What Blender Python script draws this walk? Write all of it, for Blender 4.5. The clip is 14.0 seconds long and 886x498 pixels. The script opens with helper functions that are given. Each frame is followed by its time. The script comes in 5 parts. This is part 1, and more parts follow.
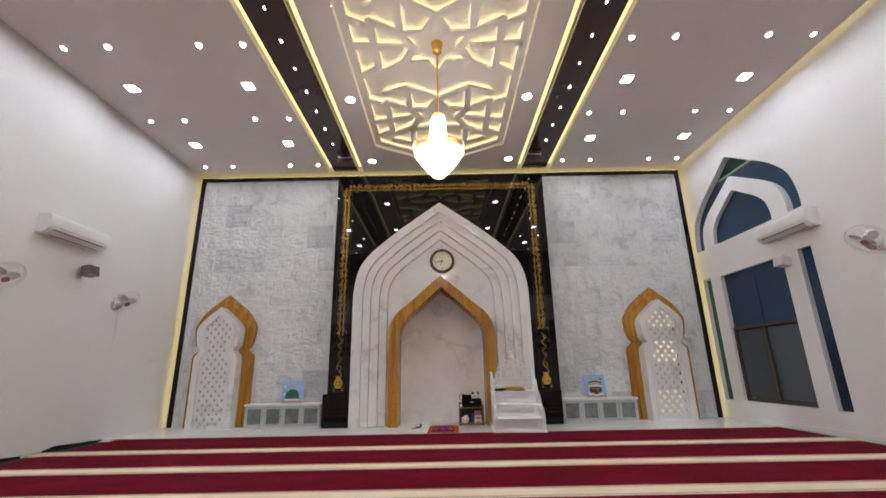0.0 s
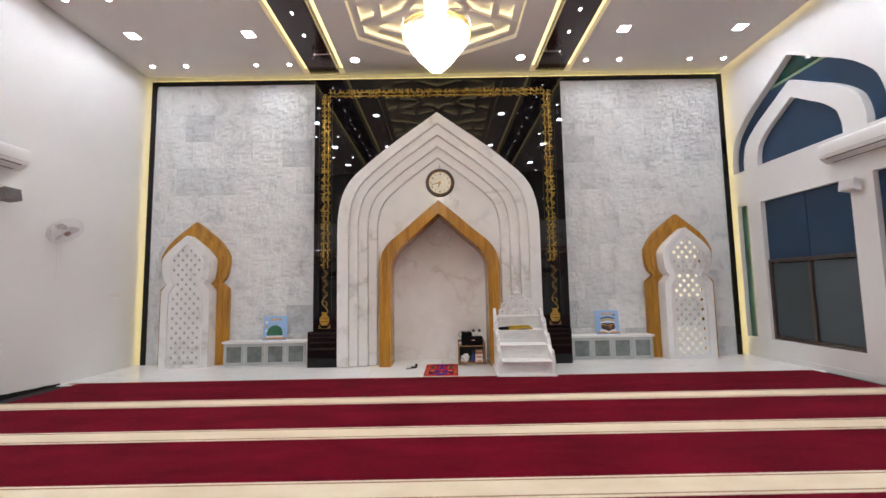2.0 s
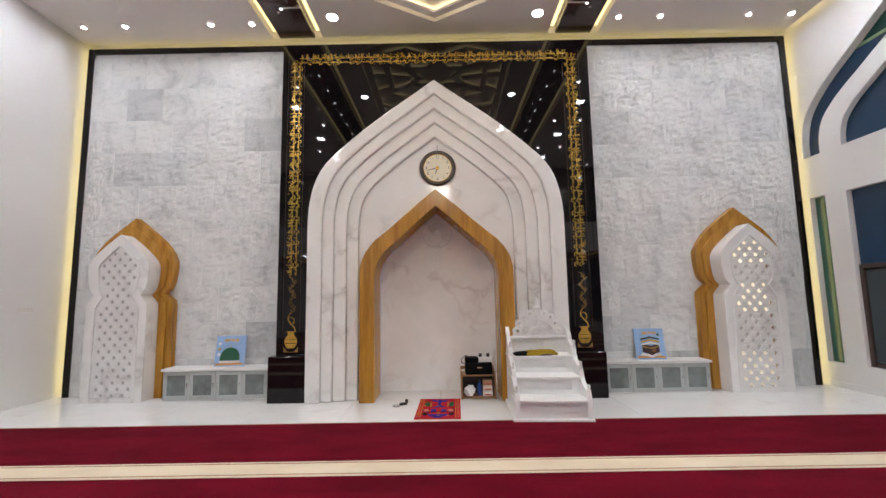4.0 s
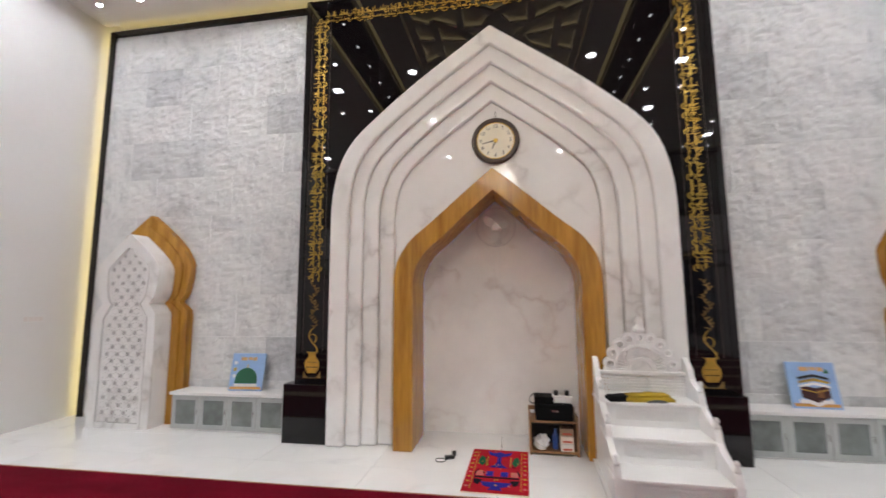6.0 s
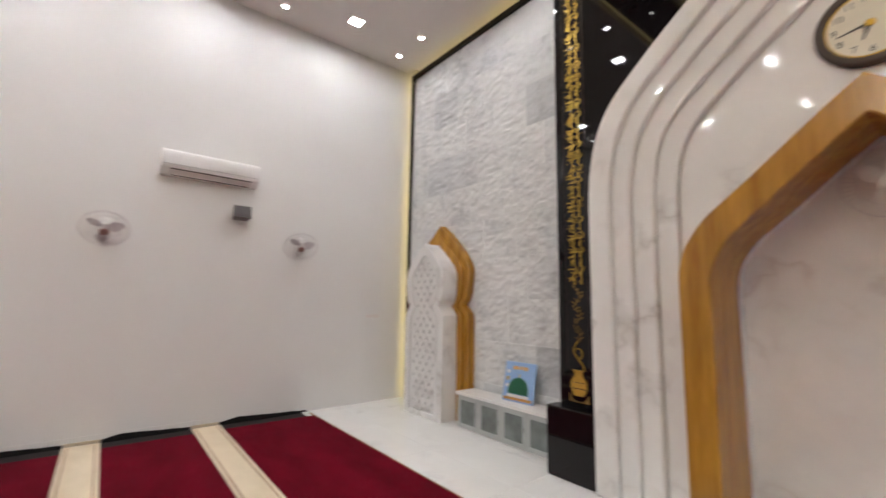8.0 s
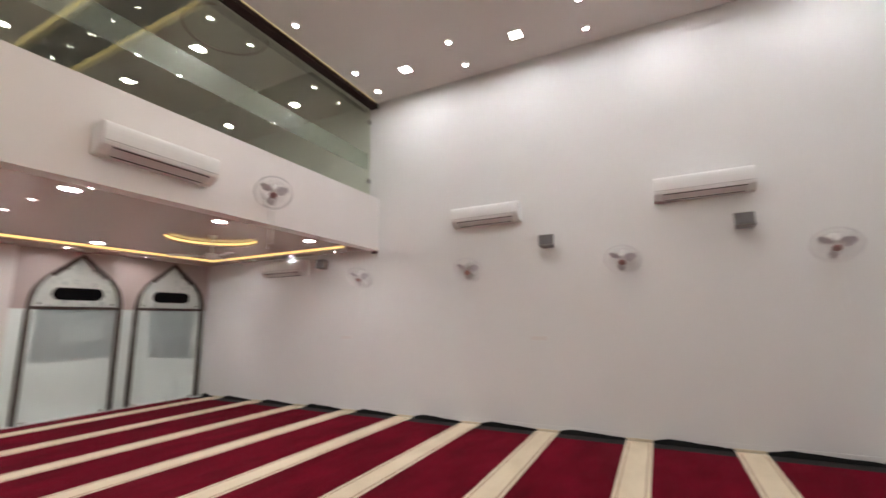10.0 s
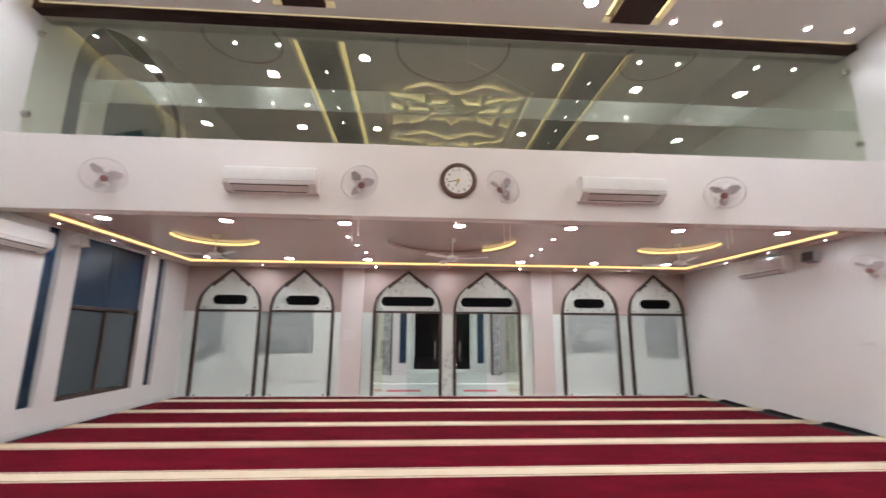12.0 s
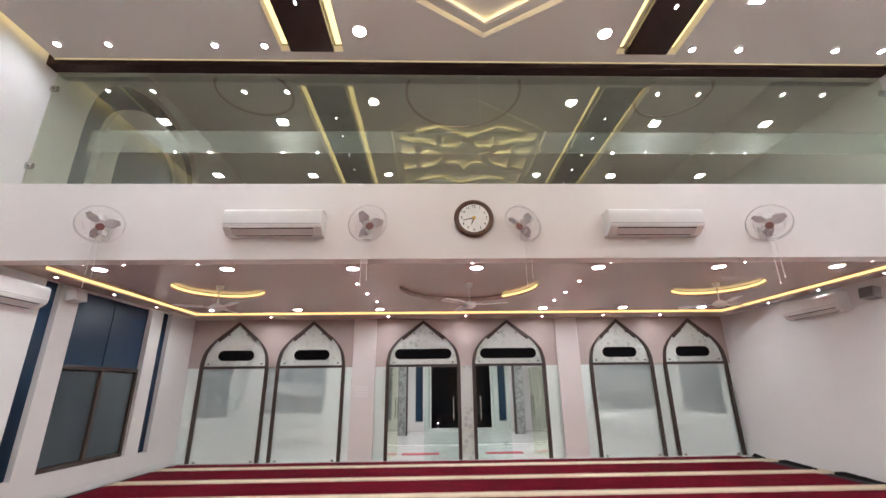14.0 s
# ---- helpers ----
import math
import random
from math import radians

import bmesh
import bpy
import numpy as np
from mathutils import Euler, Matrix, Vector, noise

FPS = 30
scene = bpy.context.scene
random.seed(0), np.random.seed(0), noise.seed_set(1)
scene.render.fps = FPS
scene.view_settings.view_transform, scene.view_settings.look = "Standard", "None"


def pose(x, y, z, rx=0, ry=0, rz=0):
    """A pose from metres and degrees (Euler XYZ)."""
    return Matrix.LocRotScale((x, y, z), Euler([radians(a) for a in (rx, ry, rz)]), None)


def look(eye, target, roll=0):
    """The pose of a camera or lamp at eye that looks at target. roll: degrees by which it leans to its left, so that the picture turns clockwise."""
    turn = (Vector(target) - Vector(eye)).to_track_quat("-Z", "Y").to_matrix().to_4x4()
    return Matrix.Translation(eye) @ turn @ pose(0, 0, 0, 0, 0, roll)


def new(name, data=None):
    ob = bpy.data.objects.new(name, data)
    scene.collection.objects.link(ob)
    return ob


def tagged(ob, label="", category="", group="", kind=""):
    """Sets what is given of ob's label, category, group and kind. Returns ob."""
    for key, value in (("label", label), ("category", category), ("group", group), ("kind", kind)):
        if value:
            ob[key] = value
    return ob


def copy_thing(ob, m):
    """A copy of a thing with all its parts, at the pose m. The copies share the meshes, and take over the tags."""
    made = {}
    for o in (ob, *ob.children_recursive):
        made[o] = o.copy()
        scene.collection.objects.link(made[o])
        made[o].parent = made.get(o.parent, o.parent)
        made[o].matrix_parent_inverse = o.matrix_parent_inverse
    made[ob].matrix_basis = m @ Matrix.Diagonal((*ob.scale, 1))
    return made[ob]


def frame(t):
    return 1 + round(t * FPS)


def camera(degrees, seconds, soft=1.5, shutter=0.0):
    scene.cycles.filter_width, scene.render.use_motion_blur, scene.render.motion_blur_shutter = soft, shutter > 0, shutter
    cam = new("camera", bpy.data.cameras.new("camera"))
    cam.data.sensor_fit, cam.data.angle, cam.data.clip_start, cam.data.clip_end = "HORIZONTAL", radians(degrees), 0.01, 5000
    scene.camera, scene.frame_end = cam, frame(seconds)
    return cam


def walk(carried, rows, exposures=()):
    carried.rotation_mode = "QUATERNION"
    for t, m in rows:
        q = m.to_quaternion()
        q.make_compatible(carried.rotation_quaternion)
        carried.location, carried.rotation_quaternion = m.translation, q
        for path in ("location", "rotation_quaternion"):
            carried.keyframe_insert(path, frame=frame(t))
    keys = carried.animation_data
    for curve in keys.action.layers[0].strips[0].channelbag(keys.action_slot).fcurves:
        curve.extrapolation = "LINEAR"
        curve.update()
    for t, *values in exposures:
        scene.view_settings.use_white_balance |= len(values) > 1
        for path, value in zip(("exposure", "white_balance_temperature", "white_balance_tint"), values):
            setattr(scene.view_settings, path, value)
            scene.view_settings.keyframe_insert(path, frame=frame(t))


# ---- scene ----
cam = camera(92.5, 14.0, shutter=0.45)
PATH = [
    (0, (0.035, 0.495, 1.086), (0.035, 2.42, 1.63), -1.1),
    (0.2, (0.025, 0.562, 1.155), (0.026, 2.517, 1.578), -1.2),
    (0.35, (0.015, 0.612, 1.212), (0.016, 2.594, 1.476), -1.3),
    (0.5, (0.009, 0.667, 1.264), (0.01, 2.661, 1.413), -1.4),
    (1, (0.016, 0.946, 1.367), (0.012, 2.943, 1.483), -1.4),
    (1.5, (0.037, 1.276, 1.384), (0.042, 3.268, 1.567), -1.3),
    (2, (0.011, 1.667, 1.405), (0.02, 3.659, 1.584), -1.0),
    (2.5, (0.005, 2.114, 1.419), (0.009, 4.105, 1.611), -0.8),
    (3, (0.038, 2.502, 1.434), (0.038, 4.492, 1.638), -0.9),
    (5.5, (0.144, 4.538, 1.521), (0.081, 6.522, 1.758), -1.10),
    (6, (0.169, 4.856, 1.579), (-0.154, 6.816, 1.815), -0.35),
    (6.5, (0.178, 5.190, 1.566), (-0.367, 7.096, 1.818), -0.20),
    (7, (0.260, 5.571, 1.610), (-0.575, 7.372, 1.856), -0.10),
    (9.5, (0.311, 6.145, 1.597), (-1.635, 5.783, 1.885), 0.5),
    (10, (0.424, 6.291, 1.591), (-1.34, 5.409, 1.92), -0.8),
    (10.5, (0.519, 6.554, 1.535), (-0.916, 5.207, 1.892), -1.0),
    (11, (0.621, 6.76, 1.472), (-0.343, 5.051, 1.86), -0.6),
    (11.5, (0.676, 6.925, 1.427), (0.185, 5.026, 1.821), 1.0),
    (12, (0.695, 7.059, 1.41), (0.572, 5.101, 1.799), 0.4),
    (12.5, (0.73, 7.033, 1.392), (0.805, 5.072, 1.777), 0.8),
    (13, (0.756, 6.852, 1.399), (0.795, 4.902, 1.84), -0.2),
    (13.5, (0.748, 6.702, 1.415), (0.691, 4.778, 1.96), -0.9),
    (14, (0.68, 6.582, 1.418), (0.628, 4.682, 2.04), -0.7),
]
walk(cam, [(t, look(eye, target, roll)) for t, eye, target, roll in PATH],
     [(0, -0.36, 6500, 10), (0.5, -0.20, 6500, 10), (1.0, -0.02, 6500, 10), (1.5, 0.02, 6500, 10), (3, 0.02, 6500, 10), (5.5, 0.05, 6500, 10), (7, -0.02, 6700, 10),
      (9.5, -0.29, 6950, 10), (11, -0.17, 6700, 10), (12.5, 0.10, 6550, 10), (14, 0.05, 6550, 10)])

# ---------------- world and exposure ----------------
world = bpy.data.worlds.new("night")
scene.world = world
world.use_nodes = True
world.node_tree.nodes["Background"].inputs[0].default_value = (0.02, 0.03, 0.06, 1)
world.node_tree.nodes["Background"].inputs[1].default_value = 0.15

PANEL, SPOT, ROUND, UNDER, LED, LEDX = 112.0, 145.0, 138.0, 240.0, 1.9, 2.6   # strengths of the lamps

# ---------------- dimensions (metres) ----------------
W = 5.95            # side walls at x = -W and W
YF = 10.05          # stone cladding of the front wall
YB = -3.05          # glazed back wall
CEIL = 5.78
FACE = 1.78         # front of the gallery
SOFF = 2.90         # ceiling under the gallery
GCEIL = 7.0         # ceiling of the gallery
GTOP = 3.85         # top of the gallery's parapet


# ---------------- materials ----------------
def mat(name):
    m = bpy.data.materials.new(name)
    m.use_nodes = True
    return m, m.node_tree.nodes, m.node_tree.links, m.node_tree.nodes["Principled BSDF"]


def noise_node(nodes, links, scale, detail=4.0, rough=0.55, coord="Object", stretch=None):
    tc = nodes.new("ShaderNodeTexCoord")
    n = nodes.new("ShaderNodeTexNoise")
    n.inputs["Scale"].default_value, n.inputs["Detail"].default_value, n.inputs["Roughness"].default_value = scale, detail, rough
    if stretch:
        mp = nodes.new("ShaderNodeMapping")
        mp.inputs["Scale"].default_value = stretch
        links.new(tc.outputs[coord], mp.inputs["Vector"])
        links.new(mp.outputs["Vector"], n.inputs["Vector"])
    else:
        links.new(tc.outputs[coord], n.inputs["Vector"])
    return n


def ramp(nodes, links, src, stops):
    r = nodes.new("ShaderNodeValToRGB")
    while len(r.color_ramp.elements) < len(stops):
        r.color_ramp.elements.new(0.5)
    for e, (p, c) in zip(r.color_ramp.elements, stops):
        e.position, e.color = p, (*c, 1)
    links.new(src, r.inputs[0])
    return r


def bump(nodes, links, src, bsdf, strength, distance):
    b = nodes.new("ShaderNodeBump")
    b.inputs["Strength"].default_value, b.inputs["Distance"].default_value = strength, distance
    links.new(src, b.inputs["Height"])
    links.new(b.outputs[0], bsdf.inputs["Normal"])


def painted(name, c, rough=0.6, vary=0.06, scale=1.2, grain=180, gbump=0.15):
    m, n, l, b = mat(name)
    big = noise_node(n, l, scale, 5)
    r = ramp(n, l, big.outputs[0], [(0.3, tuple(v * (1 - vary) for v in c)), (0.7, tuple(min(1, v * (1 + vary * 0.5)) for v in c))])
    l.new(r.outputs[0], b.inputs["Base Color"])
    b.inputs["Roughness"].default_value = rough
    bump(n, l, noise_node(n, l, grain, 2).outputs[0], b, gbump, 0.002)
    return m


def plain(name, c, rough=0.4, metal=0.0, vary=0.05):
    m, n, l, b = mat(name)
    r = ramp(n, l, noise_node(n, l, 9, 4).outputs[0], [(0.3, tuple(v * (1 - vary) for v in c)), (0.7, tuple(min(1, v * (1 + vary)) for v in c))])
    l.new(r.outputs[0], b.inputs["Base Color"])
    b.inputs["Roughness"].default_value, b.inputs["Metallic"].default_value = rough, metal
    return m


def glow(name, c, strength):
    m = bpy.data.materials.new(name)
    m.use_nodes = True
    n = m.node_tree.nodes
    n.clear()
    e, o = n.new("ShaderNodeEmission"), n.new("ShaderNodeOutputMaterial")
    e.inputs[0].default_value, e.inputs[1].default_value = (*c, 1), strength
    m.node_tree.links.new(e.outputs[0], o.inputs[0])
    return m


def marble(name, base, vein, rough, scale=0.55, amount=0.5, cloud=0.93):
    m, n, l, b = mat(name)
    warp = noise_node(n, l, 1.1, 6, 0.6)
    tc = n.new("ShaderNodeTexCoord")
    info = n.new("ShaderNodeObjectInfo")
    mix = n.new("ShaderNodeVectorMath")
    mix.operation = "MULTIPLY_ADD"
    mix.inputs[1].default_value = (0.8, 0.8, 0.8)
    l.new(warp.outputs["Color"], mix.inputs[0])
    l.new(tc.outputs["Object"], mix.inputs[2])
    off = n.new("ShaderNodeVectorMath")
    off.operation = "MULTIPLY_ADD"
    off.inputs[1].default_value = (23, 17, 31)
    l.new(info.outputs["Random"], off.inputs[0])
    l.new(mix.outputs[0], off.inputs[2])
    wv = n.new("ShaderNodeTexNoise")
    wv.noise_dimensions = "3D"
    wv.inputs["Scale"].default_value, wv.inputs["Detail"].default_value = scale * 2.2, 3
    l.new(off.outputs[0], wv.inputs["Vector"])
    sub = n.new("ShaderNodeMath")
    sub.operation = "SUBTRACT"
    sub.inputs[1].default_value = 0.5
    l.new(wv.outputs[0], sub.inputs[0])
    ab = n.new("ShaderNodeMath")
    ab.operation = "ABSOLUTE"
    l.new(sub.outputs[0], ab.inputs[0])
    line = ramp(n, l, ab.outputs[0], [(0.0, (1, 1, 1)), (0.010, (0.55, 0.55, 0.55)), (0.045, (0, 0, 0))])
    patch = noise_node(n, l, 0.9, 3)
    where = ramp(n, l, patch.outputs[0], [(0.46, (0, 0, 0)), (0.64, (1, 1, 1))])
    both = n.new("ShaderNodeMath")
    both.operation = "MULTIPLY"
    l.new(line.outputs[0], both.inputs[0])
    l.new(where.outputs[0], both.inputs[1])
    veins = n.new("ShaderNodeMixRGB")
    veins.inputs[1].default_value, veins.inputs[2].default_value = (*base, 1), (*vein, 1)
    l.new(both.outputs[0], veins.inputs[0])
    cl = noise_node(n, l, 1.6, 6, 0.6)
    tint = ramp(n, l, cl.outputs[0], [(0.35, (cloud, cloud, cloud)), (0.65, (1, 1, 1))])
    mul = n.new("ShaderNodeMixRGB")
    mul.blend_type = "MULTIPLY"
    mul.inputs[0].default_value = 1
    l.new(veins.outputs[0], mul.inputs[1])
    l.new(tint.outputs[0], mul.inputs[2])
    l.new(mul.outputs[0], b.inputs["Base Color"])
    b.inputs["Roughness"].default_value = rough
    return m


def split_stone():
    m, n, l, b = mat("split_face_stone")
    info = n.new("ShaderNodeObjectInfo")
    tone = ramp(n, l, info.outputs["Random"], [(0.0, (0.60, 0.61, 0.62)), (0.08, (0.66, 0.67, 0.675)), (0.14, (0.71, 0.715, 0.715)), (1.0, (0.775, 0.78, 0.775))])
    tc = n.new("ShaderNodeTexCoord")
    off = n.new("ShaderNodeVectorMath")
    off.operation = "MULTIPLY_ADD"
    off.inputs[1].default_value = (19, 7, 13)
    l.new(info.outputs["Random"], off.inputs[0])
    l.new(tc.outputs["Object"], off.inputs[2])
    cl = n.new("ShaderNodeTexNoise")
    cl.inputs["Scale"].default_value, cl.inputs["Detail"].default_value, cl.inputs["Roughness"].default_value = 2.2, 8, 0.68
    cl.inputs["Distortion"].default_value = 0.6
    l.new(off.outputs[0], cl.inputs["Vector"])
    shade = ramp(n, l, cl.outputs[0], [(0.30, (0.60, 0.615, 0.63)), (0.47, (0.90, 0.905, 0.91)), (0.66, (1, 1, 1))])
    mul = n.new("ShaderNodeMixRGB")
    mul.blend_type = "MULTIPLY"
    mul.inputs[0].default_value = 1
    l.new(tone.outputs[0], mul.inputs[1])
    l.new(shade.outputs[0], mul.inputs[2])
    l.new(mul.outputs[0], b.inputs["Base Color"])
    b.inputs["Roughness"].default_value = 0.62
    h = n.new("ShaderNodeTexNoise")
    h.inputs["Scale"].default_value, h.inputs["Detail"].default_value, h.inputs["Roughness"].default_value = 8.0, 6, 0.6
    h.inputs["Distortion"].default_value = 0.8
    l.new(off.outputs[0], h.inputs["Vector"])
    bump(n, l, h.outputs[0], b, 0.6, 0.03)
    return m


def wood_mat(name, dark, light, rough=0.35, along=(9, 9, 0.9)):
    m, n, l, b = mat(name)
    g = noise_node(n, l, 3.0, 8, 0.62, stretch=along)
    r = ramp(n, l, g.outputs[0], [(0.25, dark), (0.5, tuple((a + c) / 2 for a, c in zip(dark, light))), (0.75, light)])
    l.new(r.outputs[0], b.inputs["Base Color"])
    b.inputs["Roughness"].default_value = rough
    bump(n, l, g.outputs[0], b, 0.12, 0.004)
    return m


def carpet_mat(name, c, c2):
    m, n, l, b = mat(name)
    big = noise_node(n, l, 1.3, 6, 0.6, stretch=(1, 2.2, 1))
    fine = noise_node(n, l, 260, 2, 0.5)
    b.inputs["Specular IOR Level"].default_value = 0.08
    add = n.new("ShaderNodeMath")
    add.operation = "MULTIPLY_ADD"
    add.inputs[1].default_value = 0.5
    l.new(fine.outputs[0], add.inputs[0])
    l.new(big.outputs[0], add.inputs[2])
    r = ramp(n, l, add.outputs[0], [(0.55, c2), (0.95, c)])
    l.new(r.outputs[0], b.inputs["Base Color"])
    b.inputs["Roughness"].default_value = 0.95
    b.inputs["Sheen Weight"].default_value = 0.012
    b.inputs["Sheen Roughness"].default_value = 0.4
    b.inputs["Specular IOR Level"].default_value = 0.05
    bump(n, l, fine.outputs[0], b, 0.5, 0.006)
    return m


def clear_glass(name, tint, gloss=0.1, rough=0.0, sheen=(1, 1, 1)):
    m = bpy.data.materials.new(name)
    m.use_nodes = True
    n, l = m.node_tree.nodes, m.node_tree.links
    n.clear()
    t, g, mx, o = n.new("ShaderNodeBsdfTransparent"), n.new("ShaderNodeBsdfGlossy"), n.new("ShaderNodeMixShader"), n.new("ShaderNodeOutputMaterial")
    t.inputs[0].default_value, g.inputs[0].default_value = (*tint, 1), (*sheen, 1)
    g.inputs["Roughness"].default_value = rough
    lw = n.new("ShaderNodeLayerWeight")
    lw.inputs[0].default_value = 0.5
    pw = n.new("ShaderNodeMath")
    pw.operation = "POWER"
    pw.inputs[1].default_value = 4.0
    l.new(lw.outputs["Facing"], pw.inputs[0])
    ad = n.new("ShaderNodeMath")
    ad.operation = "MULTIPLY_ADD"
    ad.inputs[1].default_value, ad.inputs[2].default_value = 0.7, gloss
    l.new(pw.outputs[0], ad.inputs[0])
    l.new(ad.outputs[0], mx.inputs[0])
    l.new(t.outputs[0], mx.inputs[1])
    l.new(g.outputs[0], mx.inputs[2])
    l.new(mx.outputs[0], o.inputs[0])
    return m


def frosted(name, c, rough=0.3):
    m = bpy.data.materials.new(name)
    m.use_nodes = True
    n, l = m.node_tree.nodes, m.node_tree.links
    n.clear()
    tl, rf, gs, o = n.new("ShaderNodeBsdfTranslucent"), n.new("ShaderNodeBsdfRefraction"), n.new("ShaderNodeBsdfGlossy"), n.new("ShaderNodeOutputMaterial")
    m1, m2 = n.new("ShaderNodeMixShader"), n.new("ShaderNodeMixShader")
    tl.inputs[0].default_value = rf.inputs[0].default_value = (*c, 1)
    rf.inputs["Roughness"].default_value, rf.inputs["IOR"].default_value = rough, 1.02
    gs.inputs["Roughness"].default_value = 0.06
    m1.inputs[0].default_value, m2.inputs[0].default_value = 0.82, 0.09
    l.new(tl.outputs[0], m1.inputs[1])
    l.new(rf.outputs[0], m1.inputs[2])
    l.new(m1.outputs[0], m2.inputs[1])
    l.new(gs.outputs[0], m2.inputs[2])
    l.new(m2.outputs[0], o.inputs[0])
    return m


def etched(name):
    """Frosted glass with blossoms left clearer in it."""
    m = frosted(name, (0.95, 0.97, 0.94), 0.35)
    n, l = m.node_tree.nodes, m.node_tree.links
    v = n.new("ShaderNodeTexVoronoi")
    v.inputs["Scale"].default_value = 9.0
    tc = n.new("ShaderNodeTexCoord")
    l.new(tc.outputs["Object"], v.inputs["Vector"])
    petals = ramp(n, l, v.outputs["Distance"], [(0.10, (0.95, 0.97, 0.94)), (0.22, (0.60, 0.64, 0.62)), (0.36, (0.80, 0.83, 0.80)), (0.5, (0.92, 0.95, 0.91))])
    patch = noise_node(n, l, 2.2, 3)
    where = ramp(n, l, patch.outputs[0], [(0.42, (0, 0, 0)), (0.62, (1, 1, 1))])
    mx = n.new("ShaderNodeMixRGB")
    mx.inputs[1].default_value = (0.93, 0.95, 0.92, 1)
    l.new(where.outputs[0], mx.inputs[0])
    l.new(petals.outputs[0], mx.inputs[2])
    for node in n:
        if node.bl_idname in ("ShaderNodeBsdfTranslucent", "ShaderNodeBsdfRefraction"):
            l.new(mx.outputs[0], node.inputs[0])
    out = next(k for k in n if k.bl_idname == "ShaderNodeOutputMaterial")
    last = out.inputs[0].links[0].from_socket
    df, top = n.new("ShaderNodeBsdfDiffuse"), n.new("ShaderNodeMixShader")
    l.new(mx.outputs[0], df.inputs[0])
    top.inputs[0].default_value = 0.45
    l.new(last, top.inputs[1])
    l.new(df.outputs[0], top.inputs[2])
    l.new(top.outputs[0], out.inputs[0])
    return m


M_WALL = painted("wall_paint", (0.785, 0.775, 0.765), 0.55, 0.03, 0.7, 90, 0.08)
M_CEIL = painted("ceiling_paint", (0.77, 0.74, 0.725), 0.6, 0.02, 0.6)
M_SOFF = painted("gloss_taupe_ceiling", (0.64, 0.53, 0.49), 0.16, 0.02, 0.5, 60, 0.02)
M_PARA = painted("parapet_paint", (0.82, 0.78, 0.765), 0.5, 0.02)
M_RED = carpet_mat("red_carpet", (0.165, 0.0034, 0.0155), (0.085, 0.0015, 0.0075))
M_CREAM = carpet_mat("cream_carpet", (0.80, 0.69, 0.53), (0.68, 0.57, 0.42))
M_EDGE = carpet_mat("brown_carpet_line", (0.42, 0.26, 0.17), (0.32, 0.19, 0.12))
M_UNDER = plain("dark_underlay", (0.008, 0.007, 0.007), 0.95)
M_MATTE = plain("matte_black", (0.003, 0.003, 0.0035), 0.92)
M_MATTE.node_tree.nodes["Principled BSDF"].inputs["Specular IOR Level"].default_value = 0.15
M_FLOOR = marble("floor_marble", (0.88, 0.88, 0.87), (0.74, 0.74, 0.74), 0.08, 0.4, 0.3, 0.95)
M_MARBLE = marble("white_marble", (0.84, 0.83, 0.82), (0.61, 0.585, 0.57), 0.06, 0.42, 0.35, 0.93)
M_NICHE = marble("niche_marble", (0.93, 0.91, 0.89), (0.72, 0.65, 0.62), 0.07, 0.5, 0.2, 0.90)
M_STONE = split_stone()
M_BLACK = plain("black_granite", (0.006, 0.005, 0.006), 0.03, vary=0.3)
M_BLACK.node_tree.nodes["Principled BSDF"].inputs["Specular IOR Level"].default_value = 0.36
M_GOLD = plain("gold_leaf", (0.62, 0.40, 0.08), 0.35, 0.8, 0.2)
M_WOOD = wood_mat("golden_wood", (0.24, 0.095, 0.009), (0.57, 0.29, 0.042), 0.24, (4.5, 4.5, 0.45))
M_BROWN = wood_mat("dark_brown_wood", (0.020, 0.009, 0.009), (0.040, 0.019, 0.017), 0.7, (3, 9, 9))
M_BROWN.node_tree.nodes["Principled BSDF"].inputs["Specular IOR Level"].default_value = 0.2
M_DARKCEIL = plain("dark_gloss_panel", (0.042, 0.017, 0.018), 0.2)
M_FRAME = plain("bronze_frame", (0.055, 0.036, 0.029), 0.4)
M_BLUE = painted("blue_blind", (0.006, 0.034, 0.082), 0.35, 0.18, 2.0, 60, 0.05)
M_GREENGL = painted("green_glass", (0.035, 0.13, 0.095), 0.08, 0.2, 2.0, 60, 0.02)
M_RAIL = plain("pale_green_rail", (0.20, 0.30, 0.17), 0.3)
M_GREENDK = painted("dark_green_glass", (0.012, 0.05, 0.045), 0.06, 0.2, 2.0, 60, 0.02)
M_GREY = painted("grey_window_film", (0.062, 0.082, 0.095), 0.08, 0.1, 1.0, 60, 0.02)
M_PLASTIC = plain("white_plastic", (0.80, 0.79, 0.78), 0.35, vary=0.02)
M_GREYPL = plain("grey_plastic", (0.42, 0.40, 0.40), 0.4)
M_DARKPL = plain("dark_plastic", (0.02, 0.02, 0.021), 0.35)
M_ROSE = plain("fan_blade_plastic", (0.54, 0.50, 0.53), 0.3)
M_PINK = plain("fan_hub_red", (0.36, 0.20, 0.19), 0.35)
M_TAUPE = painted("taupe_panel", (0.49, 0.40, 0.375), 0.35, 0.04, 0.8)
M_PILLAR = painted("pillar_paint", (0.77, 0.71, 0.685), 0.5, 0.03)
M_STEEL = plain("brushed_steel", (0.62, 0.62, 0.60), 0.25, 1.0)
M_ALU = plain("pale_grey_frame", (0.43, 0.455, 0.45), 0.35)
M_GREYGL = painted("grey_cabinet_glass", (0.20, 0.225, 0.22), 0.12, 0.35, 5.0, 60, 0.02)
